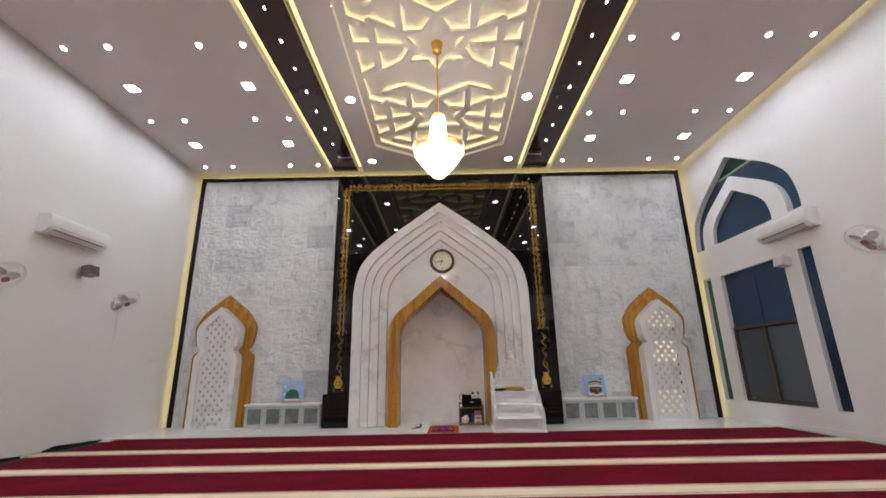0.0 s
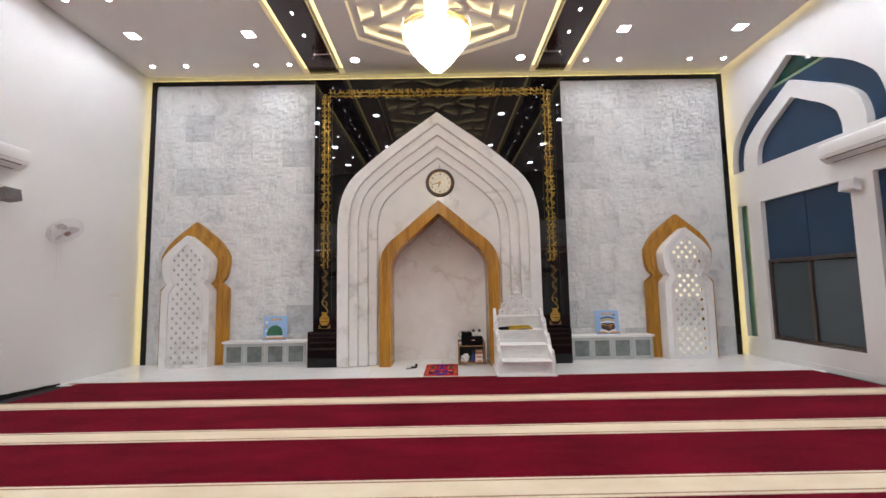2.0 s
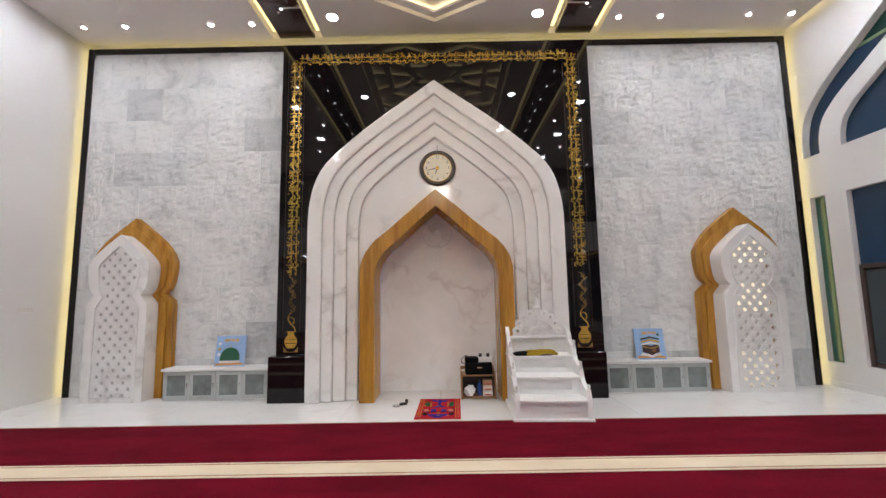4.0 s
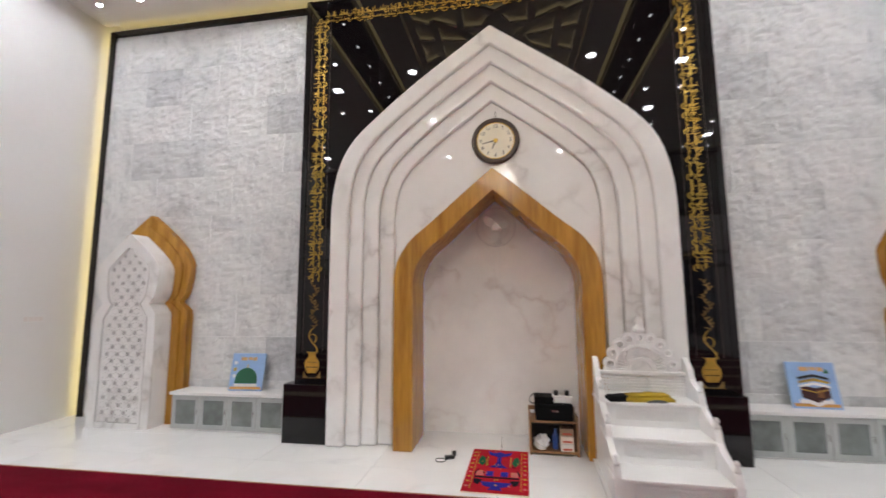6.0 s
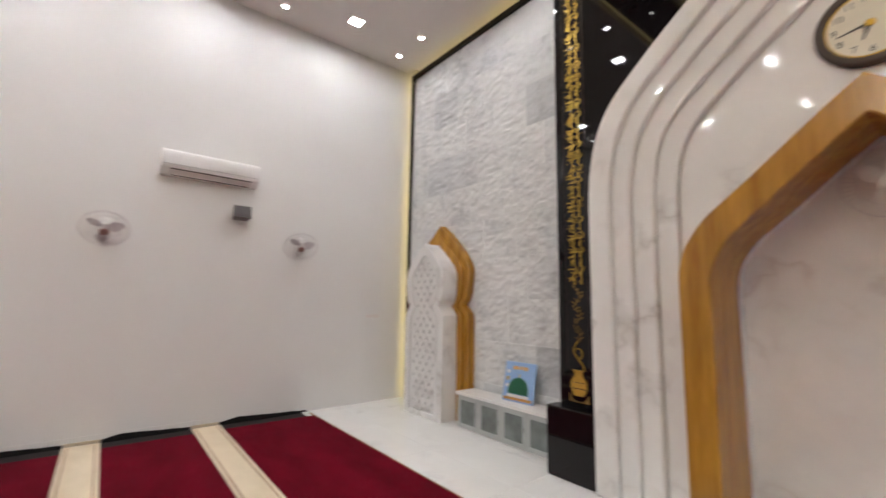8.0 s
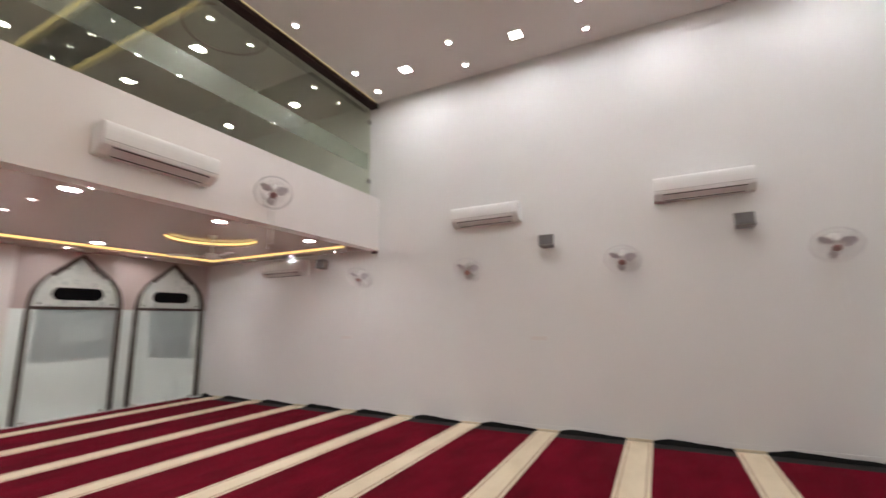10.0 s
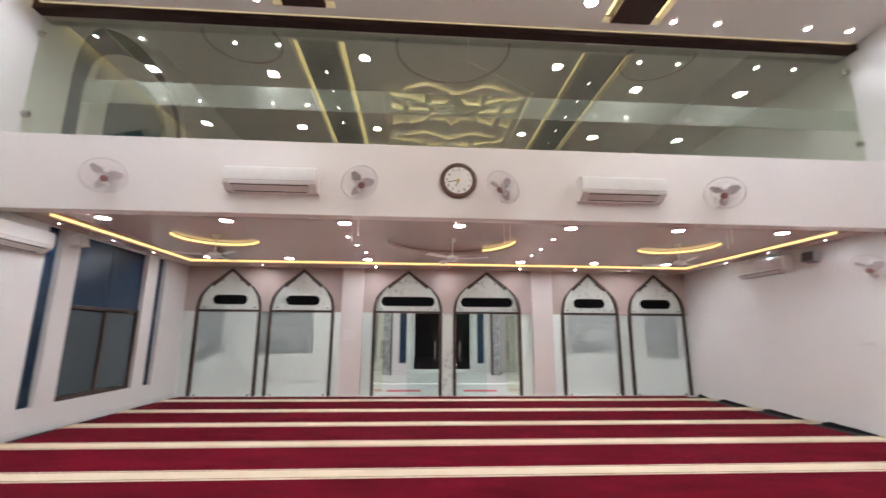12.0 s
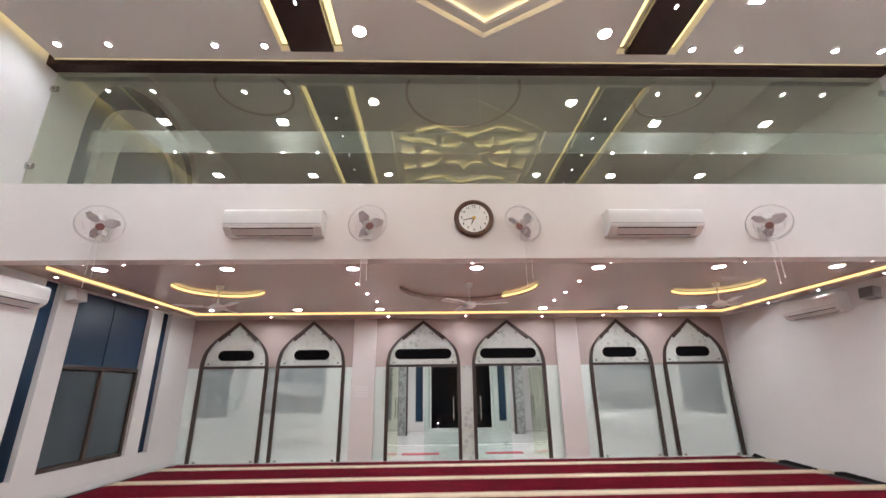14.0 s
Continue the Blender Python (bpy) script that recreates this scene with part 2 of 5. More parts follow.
M_TEAL = clear_glass("gallery_glass", (0.93, 0.955, 0.89), 0.145, 0.0, (0.97, 1.0, 0.89))
M_CLEAR = clear_glass("clear_door_glass", (0.90, 0.96, 0.94), 0.01)
M_FROST = frosted("frosted_glass", (0.95, 0.98, 0.97), 0.40)
M_MOSAIC = painted("mottled_grey_stone", (0.36, 0.38, 0.37), 0.3, 0.55, 14.0, 40, 0.1)
M_ETCHED = etched("etched_glass")
M_CRYSTAL = glow("lit_crystal", (1.0, 0.94, 0.83), 27.0)
M_PANEL = glow("panel_lamp", (0.95, 0.985, 1.06), PANEL * 1.72)
M_SPOT = glow("spot_lamp", (0.95, 0.985, 1.06), SPOT * 2.0)
M_UNDERLAMP = glow("gallery_soffit_lamp", (0.94, 0.98, 1.05), UNDER)
M_WASH = glow("door_spot_lamp", (0.97, 0.97, 1.0), SPOT * 5.5)
M_ROUND = glow("round_lamp", (0.97, 0.97, 1.0), ROUND)
M_LED = glow("warm_led", (1.0, 0.78, 0.36), LED)
M_LEDUP = glow("upward_led", (1.0, 0.80, 0.40), 3.4)
M_SLOT = glow("slot_lamp", (0.97, 0.98, 1.0), 26.0)
M_LEDO = glow("orange_led", (1.0, 0.70, 0.27), 1.9)
M_LEDDIM = glow("dim_led", (1.0, 0.80, 0.45), 0.55)
M_LEDY = glow("yellow_led", (1.0, 0.80, 0.30), LEDX)
M_JALI_LED = glow("warm_back_light", (1.0, 0.88, 0.64), 0.92)
M_JALI_DIM = glow("dim_back_light", (1.0, 0.88, 0.66), 0.60)
M_SCREENBACK = plain("pale_screen_back", (0.55, 0.53, 0.53), 0.5)


# ---------------- mesh helpers ----------------
def box(bm, x0, x1, y0, y1, z0, z1, bev=0.0):
    vs = bmesh.ops.create_cube(bm, size=1.0)["verts"]
    for v in vs:
        v.co = Vector(((x0 + x1) / 2 + v.co.x * (x1 - x0), (y0 + y1) / 2 + v.co.y * (y1 - y0), (z0 + z1) / 2 + v.co.z * (z1 - z0)))
    if bev:
        es = list({e for v in vs for e in v.link_edges})
        bmesh.ops.bevel(bm, geom=es, offset=bev, segments=2, affect="EDGES", profile=0.5)
    return bm


def BM():
    return bmesh.new()


def bx(*a):
    return box(BM(), *a)


def cyl(bm, p, r0, r1, h, axis="z", seg=24):
    turn = {"z": Matrix(), "y": pose(0, 0, 0, 90), "x": pose(0, 0, 0, 0, 90)}[axis]
    bmesh.ops.create_cone(bm, cap_ends=True, segments=seg, radius1=r0, radius2=r1, depth=h, matrix=Matrix.Translation(p) @ turn)
    return bm


def plate(bm, outer, holes, to3, d0, d1):
    """A sheet between depths d0 and d1 with holes; loops are (u, v) lists and to3(u, v, d) places them."""
    edges, loops = [], []
    for lp in [outer, *holes]:
        vs = [bm.verts.new(to3(u, v, d0)) for u, v in lp]
        edges += [bm.edges.new((vs[i], vs[(i + 1) % len(vs)])) for i in range(len(vs))]
        loops.append((lp, vs))
    faces = [f for f in bmesh.ops.triangle_fill(bm, edges=edges, use_beauty=True)["geom"] if isinstance(f, bmesh.types.BMFace)]
    twin = {}
    for lp, vs in loops:
        ws = [bm.verts.new(to3(u, v, d1)) for u, v in lp]
        twin.update(zip(vs, ws))
        for i in range(len(vs)):
            j = (i + 1) % len(vs)
            bm.faces.new((vs[i], vs[j], ws[j], ws[i]))
    for f in faces:
        bm.faces.new([twin[v] for v in reversed(f.verts)])
    bmesh.ops.recalc_face_normals(bm, faces=bm.faces)
    return bm


def XZ(u, v, d):
    return Vector((u, d, v))


def YZ(u, v, d):
    return Vector((d, u, v))


def XY(u, v, d):
    return Vector((u, v, d))


def rect(a, b, c, d):
    return [(a, c), (b, c), (b, d), (a, d)]


OGEE = [(1, 0), (0.985, 0.12), (0.93, 0.30), (0.83, 0.43), (0.69, 0.556), (0.54, 0.66), (0.385, 0.755), (0.2, 0.875), (0, 1)]
BROAD = [(1, 0), (0.993, 0.16), (0.95, 0.325), (0.86, 0.455), (0.69, 0.585), (0.54, 0.685), (0.385, 0.78), (0.2, 0.885), (0, 1)]
STEEP = [(1, 0), (0.99, 0.08), (0.946, 0.209), (0.83, 0.36), (0.69, 0.468), (0.55, 0.575), (0.38, 0.71), (0.2, 0.852), (0, 1)]
DOME = [(1, 0), (0.985, 0.2), (0.945, 0.4), (0.86, 0.58), (0.74, 0.72), (0.57, 0.84), (0.37, 0.93), (0.17, 0.985), (0, 1)]


def smooth(pts, n=4):
    out = []
    for i in range(len(pts) - 1):
        p0, p1, p2, p3 = pts[max(i - 1, 0)], pts[i], pts[i + 1], pts[min(i + 2, len(pts) - 1)]
        for k in range(n):
            t = k / n
            out.append(tuple(0.5 * (2 * b + (c - a) * t + (2 * a - 5 * b + 4 * c - d) * t * t + (3 * b - a - 3 * c + d) * t ** 3) for a, b, c, d in zip(p0, p1, p2, p3)))
    out.append(pts[-1])
    return out


CURVE, BROAD, STEEP, DOME = (smooth(p, 3) for p in (OGEE, BROAD, STEEP, DOME))


def arch(cx, w, z0, zs, za, curve=None):
    """A pointed arch from the right foot over the apex to the left foot."""
    half = [(w * x, zs + (za - zs) * t) for x, t in curve or CURVE]
    right = [(cx + x, z) for x, z in half]
    left = [(cx - x, z) for x, z in reversed(half[:-1])]
    return [(cx + w, z0), *right, *left, (cx - w, z0)]


def cut(poly, level, above):
    """The part of an open outline's region above or below a level, ends joined straight."""
    out = []
    for (x0, z0), (x1, z1) in zip(poly, poly[1:] + poly[:1]):
        if (z0 >= level) == above:
            out.append((x0, z0))
        if (z0 >= level) != (z1 >= level):
            out.append((x0 + (x1 - x0) * (level - z0) / (z1 - z0), level))
    return out


def band(bm, outer, inner, y0, y1):
    """A strip between two open outlines of the same length, from depth y0 (front) to y1."""
    n = len(outer)
    vs = [[bm.verts.new(XZ(u, v, d)) for u, v in lp] for lp, d in ((outer, y0), (inner, y0), (inner, y1), (outer, y1))]
    for i in range(n - 1):
        for a in range(4):
            b = (a + 1) % 4
            bm.faces.new((vs[a][i], vs[a][i + 1], vs[b][i + 1], vs[b][i]))
    for i in (0, n - 1):
        bm.faces.new([vs[a][i] for a in range(4)])
    bmesh.ops.recalc_face_normals(bm, faces=bm.faces)
    return bm


def part(name, bm, material, parent=None, label="", smooth_it=False, kind=""):
    me = bpy.data.meshes.new(name)
    bm.to_mesh(me)
    bm.free()
    me.materials.append(material)
    if smooth_it:
        for p in me.polygons:
            p.use_smooth = True
    ob = new(name, me)
    if parent is not None:
        ob.parent = parent
    return tagged(ob, label, kind=kind)


def share(name, me, parent, x, y, z, s=(1, 1, 1)):
    ob = new(name, me)
    ob.parent = parent
    ob.location, ob.scale = (x, y, z), s
    return ob


def thing(name, label, category, m=None, group="", kind=""):
    ob = new(name)
    if m is not None:
        ob.matrix_basis = m
    ob.empty_display_size = 0.1
    return tagged(ob, label, category, group, kind)


def structure(name, bm, material, label, category):
    return tagged(part(name, bm, material), label, category, kind="structure")


# ---------------- floor and carpet ----------------
structure("floor", bx(-W - 0.2, W + 0.2, YB - 6.5, YF + 0.3, -0.2, -0.012), M_UNDER, "dark screed floor slab under the carpet and marble", "floor")
marble_floor = thing("marble_floor", "polished white marble floor strip before the prayer niche", "floor", kind="structure")
slab = bx(-0.598, 0.598, -0.2965, 0.2965, -0.01, 0.0)
slab_mesh = part("slab", slab, M_FLOOR, marble_floor)
slab_mesh.location = (-5.4, 8.65, 0)
for i in range(10):
    for j in range(4):
        if i or j:
            share("slab", slab_mesh.data, marble_floor, -5.4 + 1.2 * i, 8.65 + 0.595 * j, 0.0)

carpet = thing("carpet", "crimson prayer carpet with cream row stripes and thin dark edging lines", "carpet", kind="structure")
CE = 5.80
STRIPES = [7.12 - 1.19 * k for k in range(9)]
edges = [8.42] + [y for s in STRIPES for y in (s + 0.16, s - 0.16)] + [YB + 0.12]
for k in range(0, len(edges), 2):
    y1, y0 = edges[k], edges[k + 1]
    bm = BM()
    nx, ny = 60, 3
    grid = [[bm.verts.new((-CE + 0.16 + (2 * CE - 0.16) * i / nx, y0 + (y1 - y0) * j / ny, 0.012 + 0.004 * noise.noise(Vector((i * 0.9, y0 + j * 0.5, 3.0))) * (0 < j < ny))) for j in range(ny + 1)] for i in range(nx + 1)]
    for i in range(nx):
        for j in range(ny):
            bm.faces.new((grid[i][j], grid[i + 1][j], grid[i + 1][j + 1], grid[i][j + 1]))
    part("red_field", bm, M_RED, carpet, smooth_it=True)
for s in STRIPES:
    part("cream_stripe", bx(-CE - 0.06, CE + 0.06, s - 0.157, s + 0.157, 0.0, 0.014), M_CREAM, carpet)
    for d in (-0.118, 0.118):
        part("edging_line", bx(-CE, CE, s + d - 0.006, s + d + 0.006, 0.012, 0.0165), M_EDGE, carpet)
part("front_hem", bx(-CE, CE, 8.42, 8.435, 0.0, 0.015), M_EDGE, carpet)

# ---------------- side walls ----------------
structure("wall_west", bx(-W - 0.2, -W, YB - 6.2, YF + 0.3, -0.1, GCEIL + 0.2), M_WALL, "plain warm white plastered hall wall", "wall")
structure("skirting_west", bx(-W, -W + 0.006, YB, 8.40, 0.02, 0.085), M_WALL, "thin white skirting along the plastered wall", "skirting")
for k in range(len(edges) // 2):
    a, b = edges[2 * k + 1], edges[2 * k]
    top = [(a + (b - a) * j / 10, 0.022 + 0.05 * (1 - j / 10) * min(1, j / 2) + 0.008 * noise.noise(Vector((k * 3.1, j * 0.7, 0)))) for j in range(11)]
    part("turned_up_edge", plate(BM(), [(b, -0.01), *top[::-1], (a, -0.01)], [], YZ, -W + 0.002, -W + 0.02), M_UNDER, carpet, "dark backing of the turned-up carpet edge")
for q in STRIPES:
    part("stripe_end", bx(-W + 0.002, -W + 0.024, q - 0.157, q + 0.157, 0.0, 0.03), M_CREAM, carpet)
BAYS = [8.55, 4.0, -0.67]
# foot, then spring and apex of the pane, of the white band and of the outer arch
ARCHES = {8.55: (3.56, (3.66, 4.50), (3.70, 4.80), (3.75, 5.25)), 4.0: (3.56, (3.66, 4.50), (3.70, 4.80), (3.75, 5.25)), -0.67: (3.95, (5.10, 6.02), (5.15, 6.40), (5.20, 6.78))}
holes = []
for c in BAYS:
    holes.append(rect(c - 0.86, c + 0.86, 0.37, 2.88))
    holes.append(rect(c + 1.20, c + 1.47, 0.36, 2.90))
    holes.append(rect(c - 1.47, c - 1.20, 0.36, 2.90))
    z0, i0, b0, o0 = ARCHES[c]
    shape, wide = (DOME, 1.60) if c < 0 else (CURVE, 1.50)      # the gallery's window is round-headed
    holes.append(arch(c, 0.84, z0, *i0, shape))
    outer, inner = arch(c, wide, z0, *o0, shape), arch(c, 1.20, z0, *b0, shape)
    holes.append(outer + inner[::-1])
structure("wall_east", plate(BM(), rect(YB - 6.2, YF + 0.3, -0.1, GCEIL + 0.2), holes, YZ, W, W + 0.24), M_WALL, "warm white plastered wall with tall arched window bays", "wall")
structure("skirting_east", bx(W - 0.012, W, YB, YF - 0.02, 0.0, 0.09), M_WALL, "low white skirting along the plastered wall", "skirting")
for c in BAYS:
    win = thing("window", "bronze framed window with blue roller blind and grey film", "window", group="tall arched window bays", kind="structure")
    for a, b, z0, z1, mt, nm in ((c - 0.86, c + 0.86, 1.80, 2.88, M_BLUE, "blue_blind"), (c - 0.80, c - 0.02, 0.44, 1.72, M_GREY, "pane"), (c + 0.02, c + 0.80, 0.44, 1.72, M_GREY, "pane"),
                                 (c + 1.20, c + 1.47, 0.36, 2.90, M_GREENGL if c > 8 else M_BLUE, "side_blind"), (c - 1.47, c - 1.20, 0.36, 2.90, M_BLUE, "side_blind")):
        part(nm, bx(W + 0.085, W + 0.10, a, b, z0, z1), mt, win)
    part("blind_seam", bx(W + 0.078, W + 0.085, c - 0.006, c + 0.006, 1.80, 2.88), M_BLUE, win)
    fr = BM()
    for a, b, z0, z1 in ((c - 0.86, c - 0.80, 0.37, 1.80), (c + 0.80, c + 0.86, 0.37, 1.80), (c - 0.03, c + 0.03, 0.43, 1.74), (c - 0.80, c + 0.80, 0.37, 0.43), (c - 0.80, c + 0.80, 1.74, 1.80)):
        box(fr, W + 0.05, W + 0.12, a, b, z0, z1, 0.006)
    part("window_frame", fr, M_FRAME, win)
    part("arch_blind", plate(BM(), arch(c, 0.86, ARCHES[c][0] - 0.02, ARCHES[c][1][0], ARCHES[c][1][1] + 0.03, DOME if c < 0 else CURVE), [], YZ, W + 0.085, W + 0.10), M_BLUE, win)
    head = arch(c, 1.63 if c < 0 else 1.53, ARCHES[c][0] - 0.02, ARCHES[c][3][0], ARCHES[c][3][1] + 0.04, DOME if c < 0 else CURVE)
    roll = ARCHES[c][3][1] - 0.36          # top of the blind that covers the head
    part("arch_blind", plate(BM(), cut(head, roll, False), [], YZ, W + 0.12, W + 0.14), M_BLUE, win)
    part("blind_rail", bx(W + 0.112, W + 0.118, c - 1.1, c + 1.1, roll - 0.01, roll + 0.035), M_RAIL, win, "pale green rail of the blind")
    part("head_glass", plate(BM(), cut(head, roll, True), [], YZ, W + 0.125, W + 0.14), M_GREENDK, win, "dark green glass above the blind")
    for a in (c - 1.335, c + 1.335):
        if a > 9.5:
            continue
        pl = BM()
        for k in range(11):
            cyl(pl, (W + 0.086, a - 0.125 + 0.025 * k, 1.63), 0.012, 0.012, 2.52, "z", 8)
        part("blind_pleats", pl, M_BLUE, win, "pleated blue blind", smooth_it=True)
structure("wall_east_outer", bx(W + 0.242, W + 0.30, YB - 6.2, YF + 0.3, -0.1, GCEIL + 0.2), M_UNDER, "dark outside closing the window openings", "wall")

# ---------------- front wall ----------------
structure("wall_north", bx(-W - 0.2, W + 0.2, YF + 0.28, YF + 0.5, -0.1, CEIL + 0.3), M_WALL, "plastered wall behind the stone cladding", "wall")
PX, PZ = 5.84, 5.69
front = thing("wall_cladding", "grey white split-face stone cladding in a black border", "wall", kind="structure")
part("backing", plate(BM(), [(-PX, 0.0), (-1.6, 0.0), *arch(0, 1.6, 0.0, 2.3, 3.9)[::-1][1:-1], (1.6, 0.0), (PX, 0.0), (PX, PZ), (-PX, PZ)], [], XZ, YF + 0.02, YF + 0.12), M_STONE, front)
for x0, x1, z0, z1 in ((-PX, -PX + 0.10, 0.0, PZ), (PX - 0.10, PX, 0.0, PZ), (-PX + 0.10, PX - 0.10, PZ - 0.09, PZ)):
    part("black_border", bx(x0, x1, YF - 0.02, YF + 0.02, z0, z1, 0.004), M_BLACK, front)
led = thing("edge_light", "yellow LED strip glowing behind the cladding edge", "light strip", kind="structure")
for x in (-1, 1):
    part("led_strip", bx(x * (PX + 0.015) - 0.01, x * (PX + 0.015) + 0.01, YF + 0.03, YF + 0.09, 0.02, PZ), M_LEDY, led)
part("led_strip", bx(-PX, PX, YF + 0.03, YF + 0.09, PZ + 0.01, PZ + 0.03), M_LEDY, led)

# black granite surround
surround = thing("granite_surround", "polished black granite surround with gold calligraphy bands", "surround", kind="structure")
BW, BT = 2.38, 5.42
AO = arch(-0.028, 1.83, 0.0, 2.36, 4.62, BROAD)
part("granite_panel", plate(BM(), [(-BW, 0.0), *AO[::-1], (BW, 0.0), (BW, BT), (-BW, BT)], [], XZ, 9.60, YF), M_BLACK, surround)
for s in (-1, 1):
    part("plinth", bx(*((-BW - 0.05, -1.89) if s < 0 else (1.89, BW - 0.03)), 9.44, 9.62, 0.0, 0.64, 0.008), M_BLACK, surround)
    part("edge_strip", bx(min(s * 2.31, s * 2.34), max(s * 2.31, s * 2.34), 9.592, 9.60, 0.66, BT), M_BLACK, surround)

# marble arch in four receding steps
mihrab = thing("mihrab_arch", "white veined marble prayer niche arch in four receding steps", "arch", kind="structure")
STEPS = [(1.865, 2.38, 4.70), (1.66, 2.38, 4.485), (1.50, 2.38, 4.28), (1.325, 2.38, 4.075), (1.155, 2.38, 3.865)]
AX = -0.028
for i, (w, zs, za) in enumerate(STEPS):
    y = 9.39 + 0.052 * i
    o = arch(AX, w, 0.0, zs, za, BROAD)
    if i < 4:
        nw, nzs, nza = STEPS[i + 1]
        inner = arch(AX, nw - 0.006, 0.0, nzs, nza - 0.008, BROAD)
    else:
        inner = arch(AX, 1.06, 0.0, 1.80, 2.96, STEEP)
    st = part("marble_step", band(BM(), o, inner, y, y + 0.2), M_MARBLE, mihrab)
    bv = st.modifiers.new("soft_edge", "BEVEL")
    bv.width, bv.segments, bv.limit_method, bv.angle_limit = 0.024, 4, "ANGLE", radians(50)
wood = thing("niche_frame", "golden brown wooden frame lining the prayer niche", "frame", kind="structure")
arc_ = part("architrave", band(BM(), arch(AX, 1.098, 0.0, 1.80, 3.005, STEEP), arch(AX, 0.885, 0.0, 1.74, 2.755, STEEP), 9.37, 9.62), M_WOOD, wood)
bv = arc_.modifiers.new("soft_edge", "BEVEL")
bv.width, bv.segments, bv.limit_method, bv.angle_limit = 0.012, 3, "ANGLE", radians(50)
part("jamb_lining", band(BM(), arch(AX, 0.94, 0.0, 1.76, 2.82, STEEP), arch(AX, 0.886, 0.0, 1.741, 2.757, STEEP), 9.62, 9.95), M_WOOD, wood)
part("niche_side", band(BM(), arch(AX, 0.99, 0.0, 1.78, 2.88, STEEP), arch(AX, 0.905, 0.0, 1.75, 2.775, STEEP), 9.95, 10.2), M_NICHE, mihrab)
part("niche_back", plate(BM(), arch(AX, 0.99, 0.0, 1.78, 2.88, STEEP), [], XZ, 10.12, 10.2), M_NICHE, mihrab)
structure("niche_floor", bx(-0.95, 0.95, 10.05, 10.2, -0.01, -0.001), M_FLOOR, "polished white marble floor inside the niche", "floor")

# ---------------- ceiling ----------------
HEX = [(1.40, 3.05), (1.40, 8.80), (0.0, 9.62), (-1.40, 8.80), (-1.40, 3.05), (0.0, 2.16)]
SL = [rect(s - 0.42, s + 0.42, FACE + 0.12, YF - 0.08) for s in (-2.29, 2.29)]
cb = plate(BM(), rect(-W + 0.03, W - 0.10, FACE - 0.049, YF - 0.02), [HEX, *SL], XY, CEIL, CEIL + 0.10)
box(cb, -W, W, FACE - 0.12, YF + 0.3, CEIL + 0.16, CEIL + 0.3)
structure("ceiling", cb, M_CEIL, "white plaster ceiling with recessed centre panel and coves", "ceiling")
strips = thing("ceiling_strip", "dark glossy ceiling strips edged with warm cove light", "ceiling panel", kind="structure")
for s in (-2.29, 2.29):
    part("dark_panel", bx(s - 0.29, s + 0.29, FACE + 0.12, YF - 0.08, CEIL - 0.005, CEIL + 0.05), M_DARKCEIL, strips)
    for d in (-0.36, 0.36):
        part("cove_led", bx(s + d - 0.055, s + d + 0.055, FACE + 0.13, YF - 0.09, CEIL + 0.12, CEIL + 0.13), M_LED, strips)
hexp = thing("ceiling_panel", "recessed white ceiling panel with raised star lattice and warm light", "ceiling panel", kind="structure")
part("cove_back", plate(BM(), HEX, [], XY, CEIL + 0.11, CEIL + 0.14), M_CEIL, hexp)
cove = thing("cove_light", "warm orange LED cove line along the ceiling edge", "light strip", kind="structure")
part("led_strip", bx(W - 0.09, W - 0.03, FACE - 0.04, YF - 0.05, CEIL + 0.06, CEIL + 0.08), M_LED, cove)

# ---------------- gallery and its soffit ----------------
structure("gallery_kerb", bx(-W, W, FACE - 0.32, FACE - 0.2, GTOP - 0.499, GTOP), M_PARA, "white inner kerb of the gallery carrying the glass", "parapet")
structure("gallery_parapet", bx(-W, W, FACE - 0.2, FACE, SOFF - 0.03, GTOP), M_PARA, "smooth white gallery parapet under the glass screen", "parapet")
RINGS = [(4.0, 0.0, 0.66), (0.10, 0.08, 1.08), (-3.9, 0.0, 0.66)]


def circle(cx, cy, r, n=48):
    return [(cx + r * math.cos(2 * math.pi * i / n), cy + r * math.sin(2 * math.pi * i / n)) for i in range(n)]


sb = plate(BM(), rect(-5.30, 5.30, YB + 1.05, FACE - 0.2), [circle(*r) for r in RINGS], XY, SOFF, SOFF + 0.06)
box(sb, -W, W, YB - 0.1, FACE - 0.2, SOFF + 0.14, SOFF + 0.3)
for r in RINGS:
    plate(sb, circle(r[0], r[1], r[2] + 0.02), [], XY, SOFF + 0.075, SOFF + 0.10)
box(sb, -W, -5.62, YB - 0.1, FACE - 0.2, SOFF, SOFF + 0.139)
box(sb, 5.62, W, YB - 0.1, FACE - 0.2, SOFF, SOFF + 0.139)
box(sb, -5.62, 5.62, YB - 0.1, YB + 0.63, SOFF, SOFF + 0.139)
structure("ceiling_soffit", sb, M_SOFF, "glossy taupe ceiling under the gallery with light coves", "ceiling")
sl = thing("soffit_cove", "warm LED lines in the coves under the gallery", "light strip", kind="structure")
for x in (-5.612, 5.612):
    part("led_strip", bx(x - 0.006, x + 0.006, YB + 0.64, FACE - 0.55, SOFF + 0.022, SOFF + 0.055), M_LEDO, sl)
part("led_strip", bx(-5.6, 5.6, YB + 0.632, YB + 0.642, SOFF + 0.022, SOFF + 0.055), M_LEDO, sl)
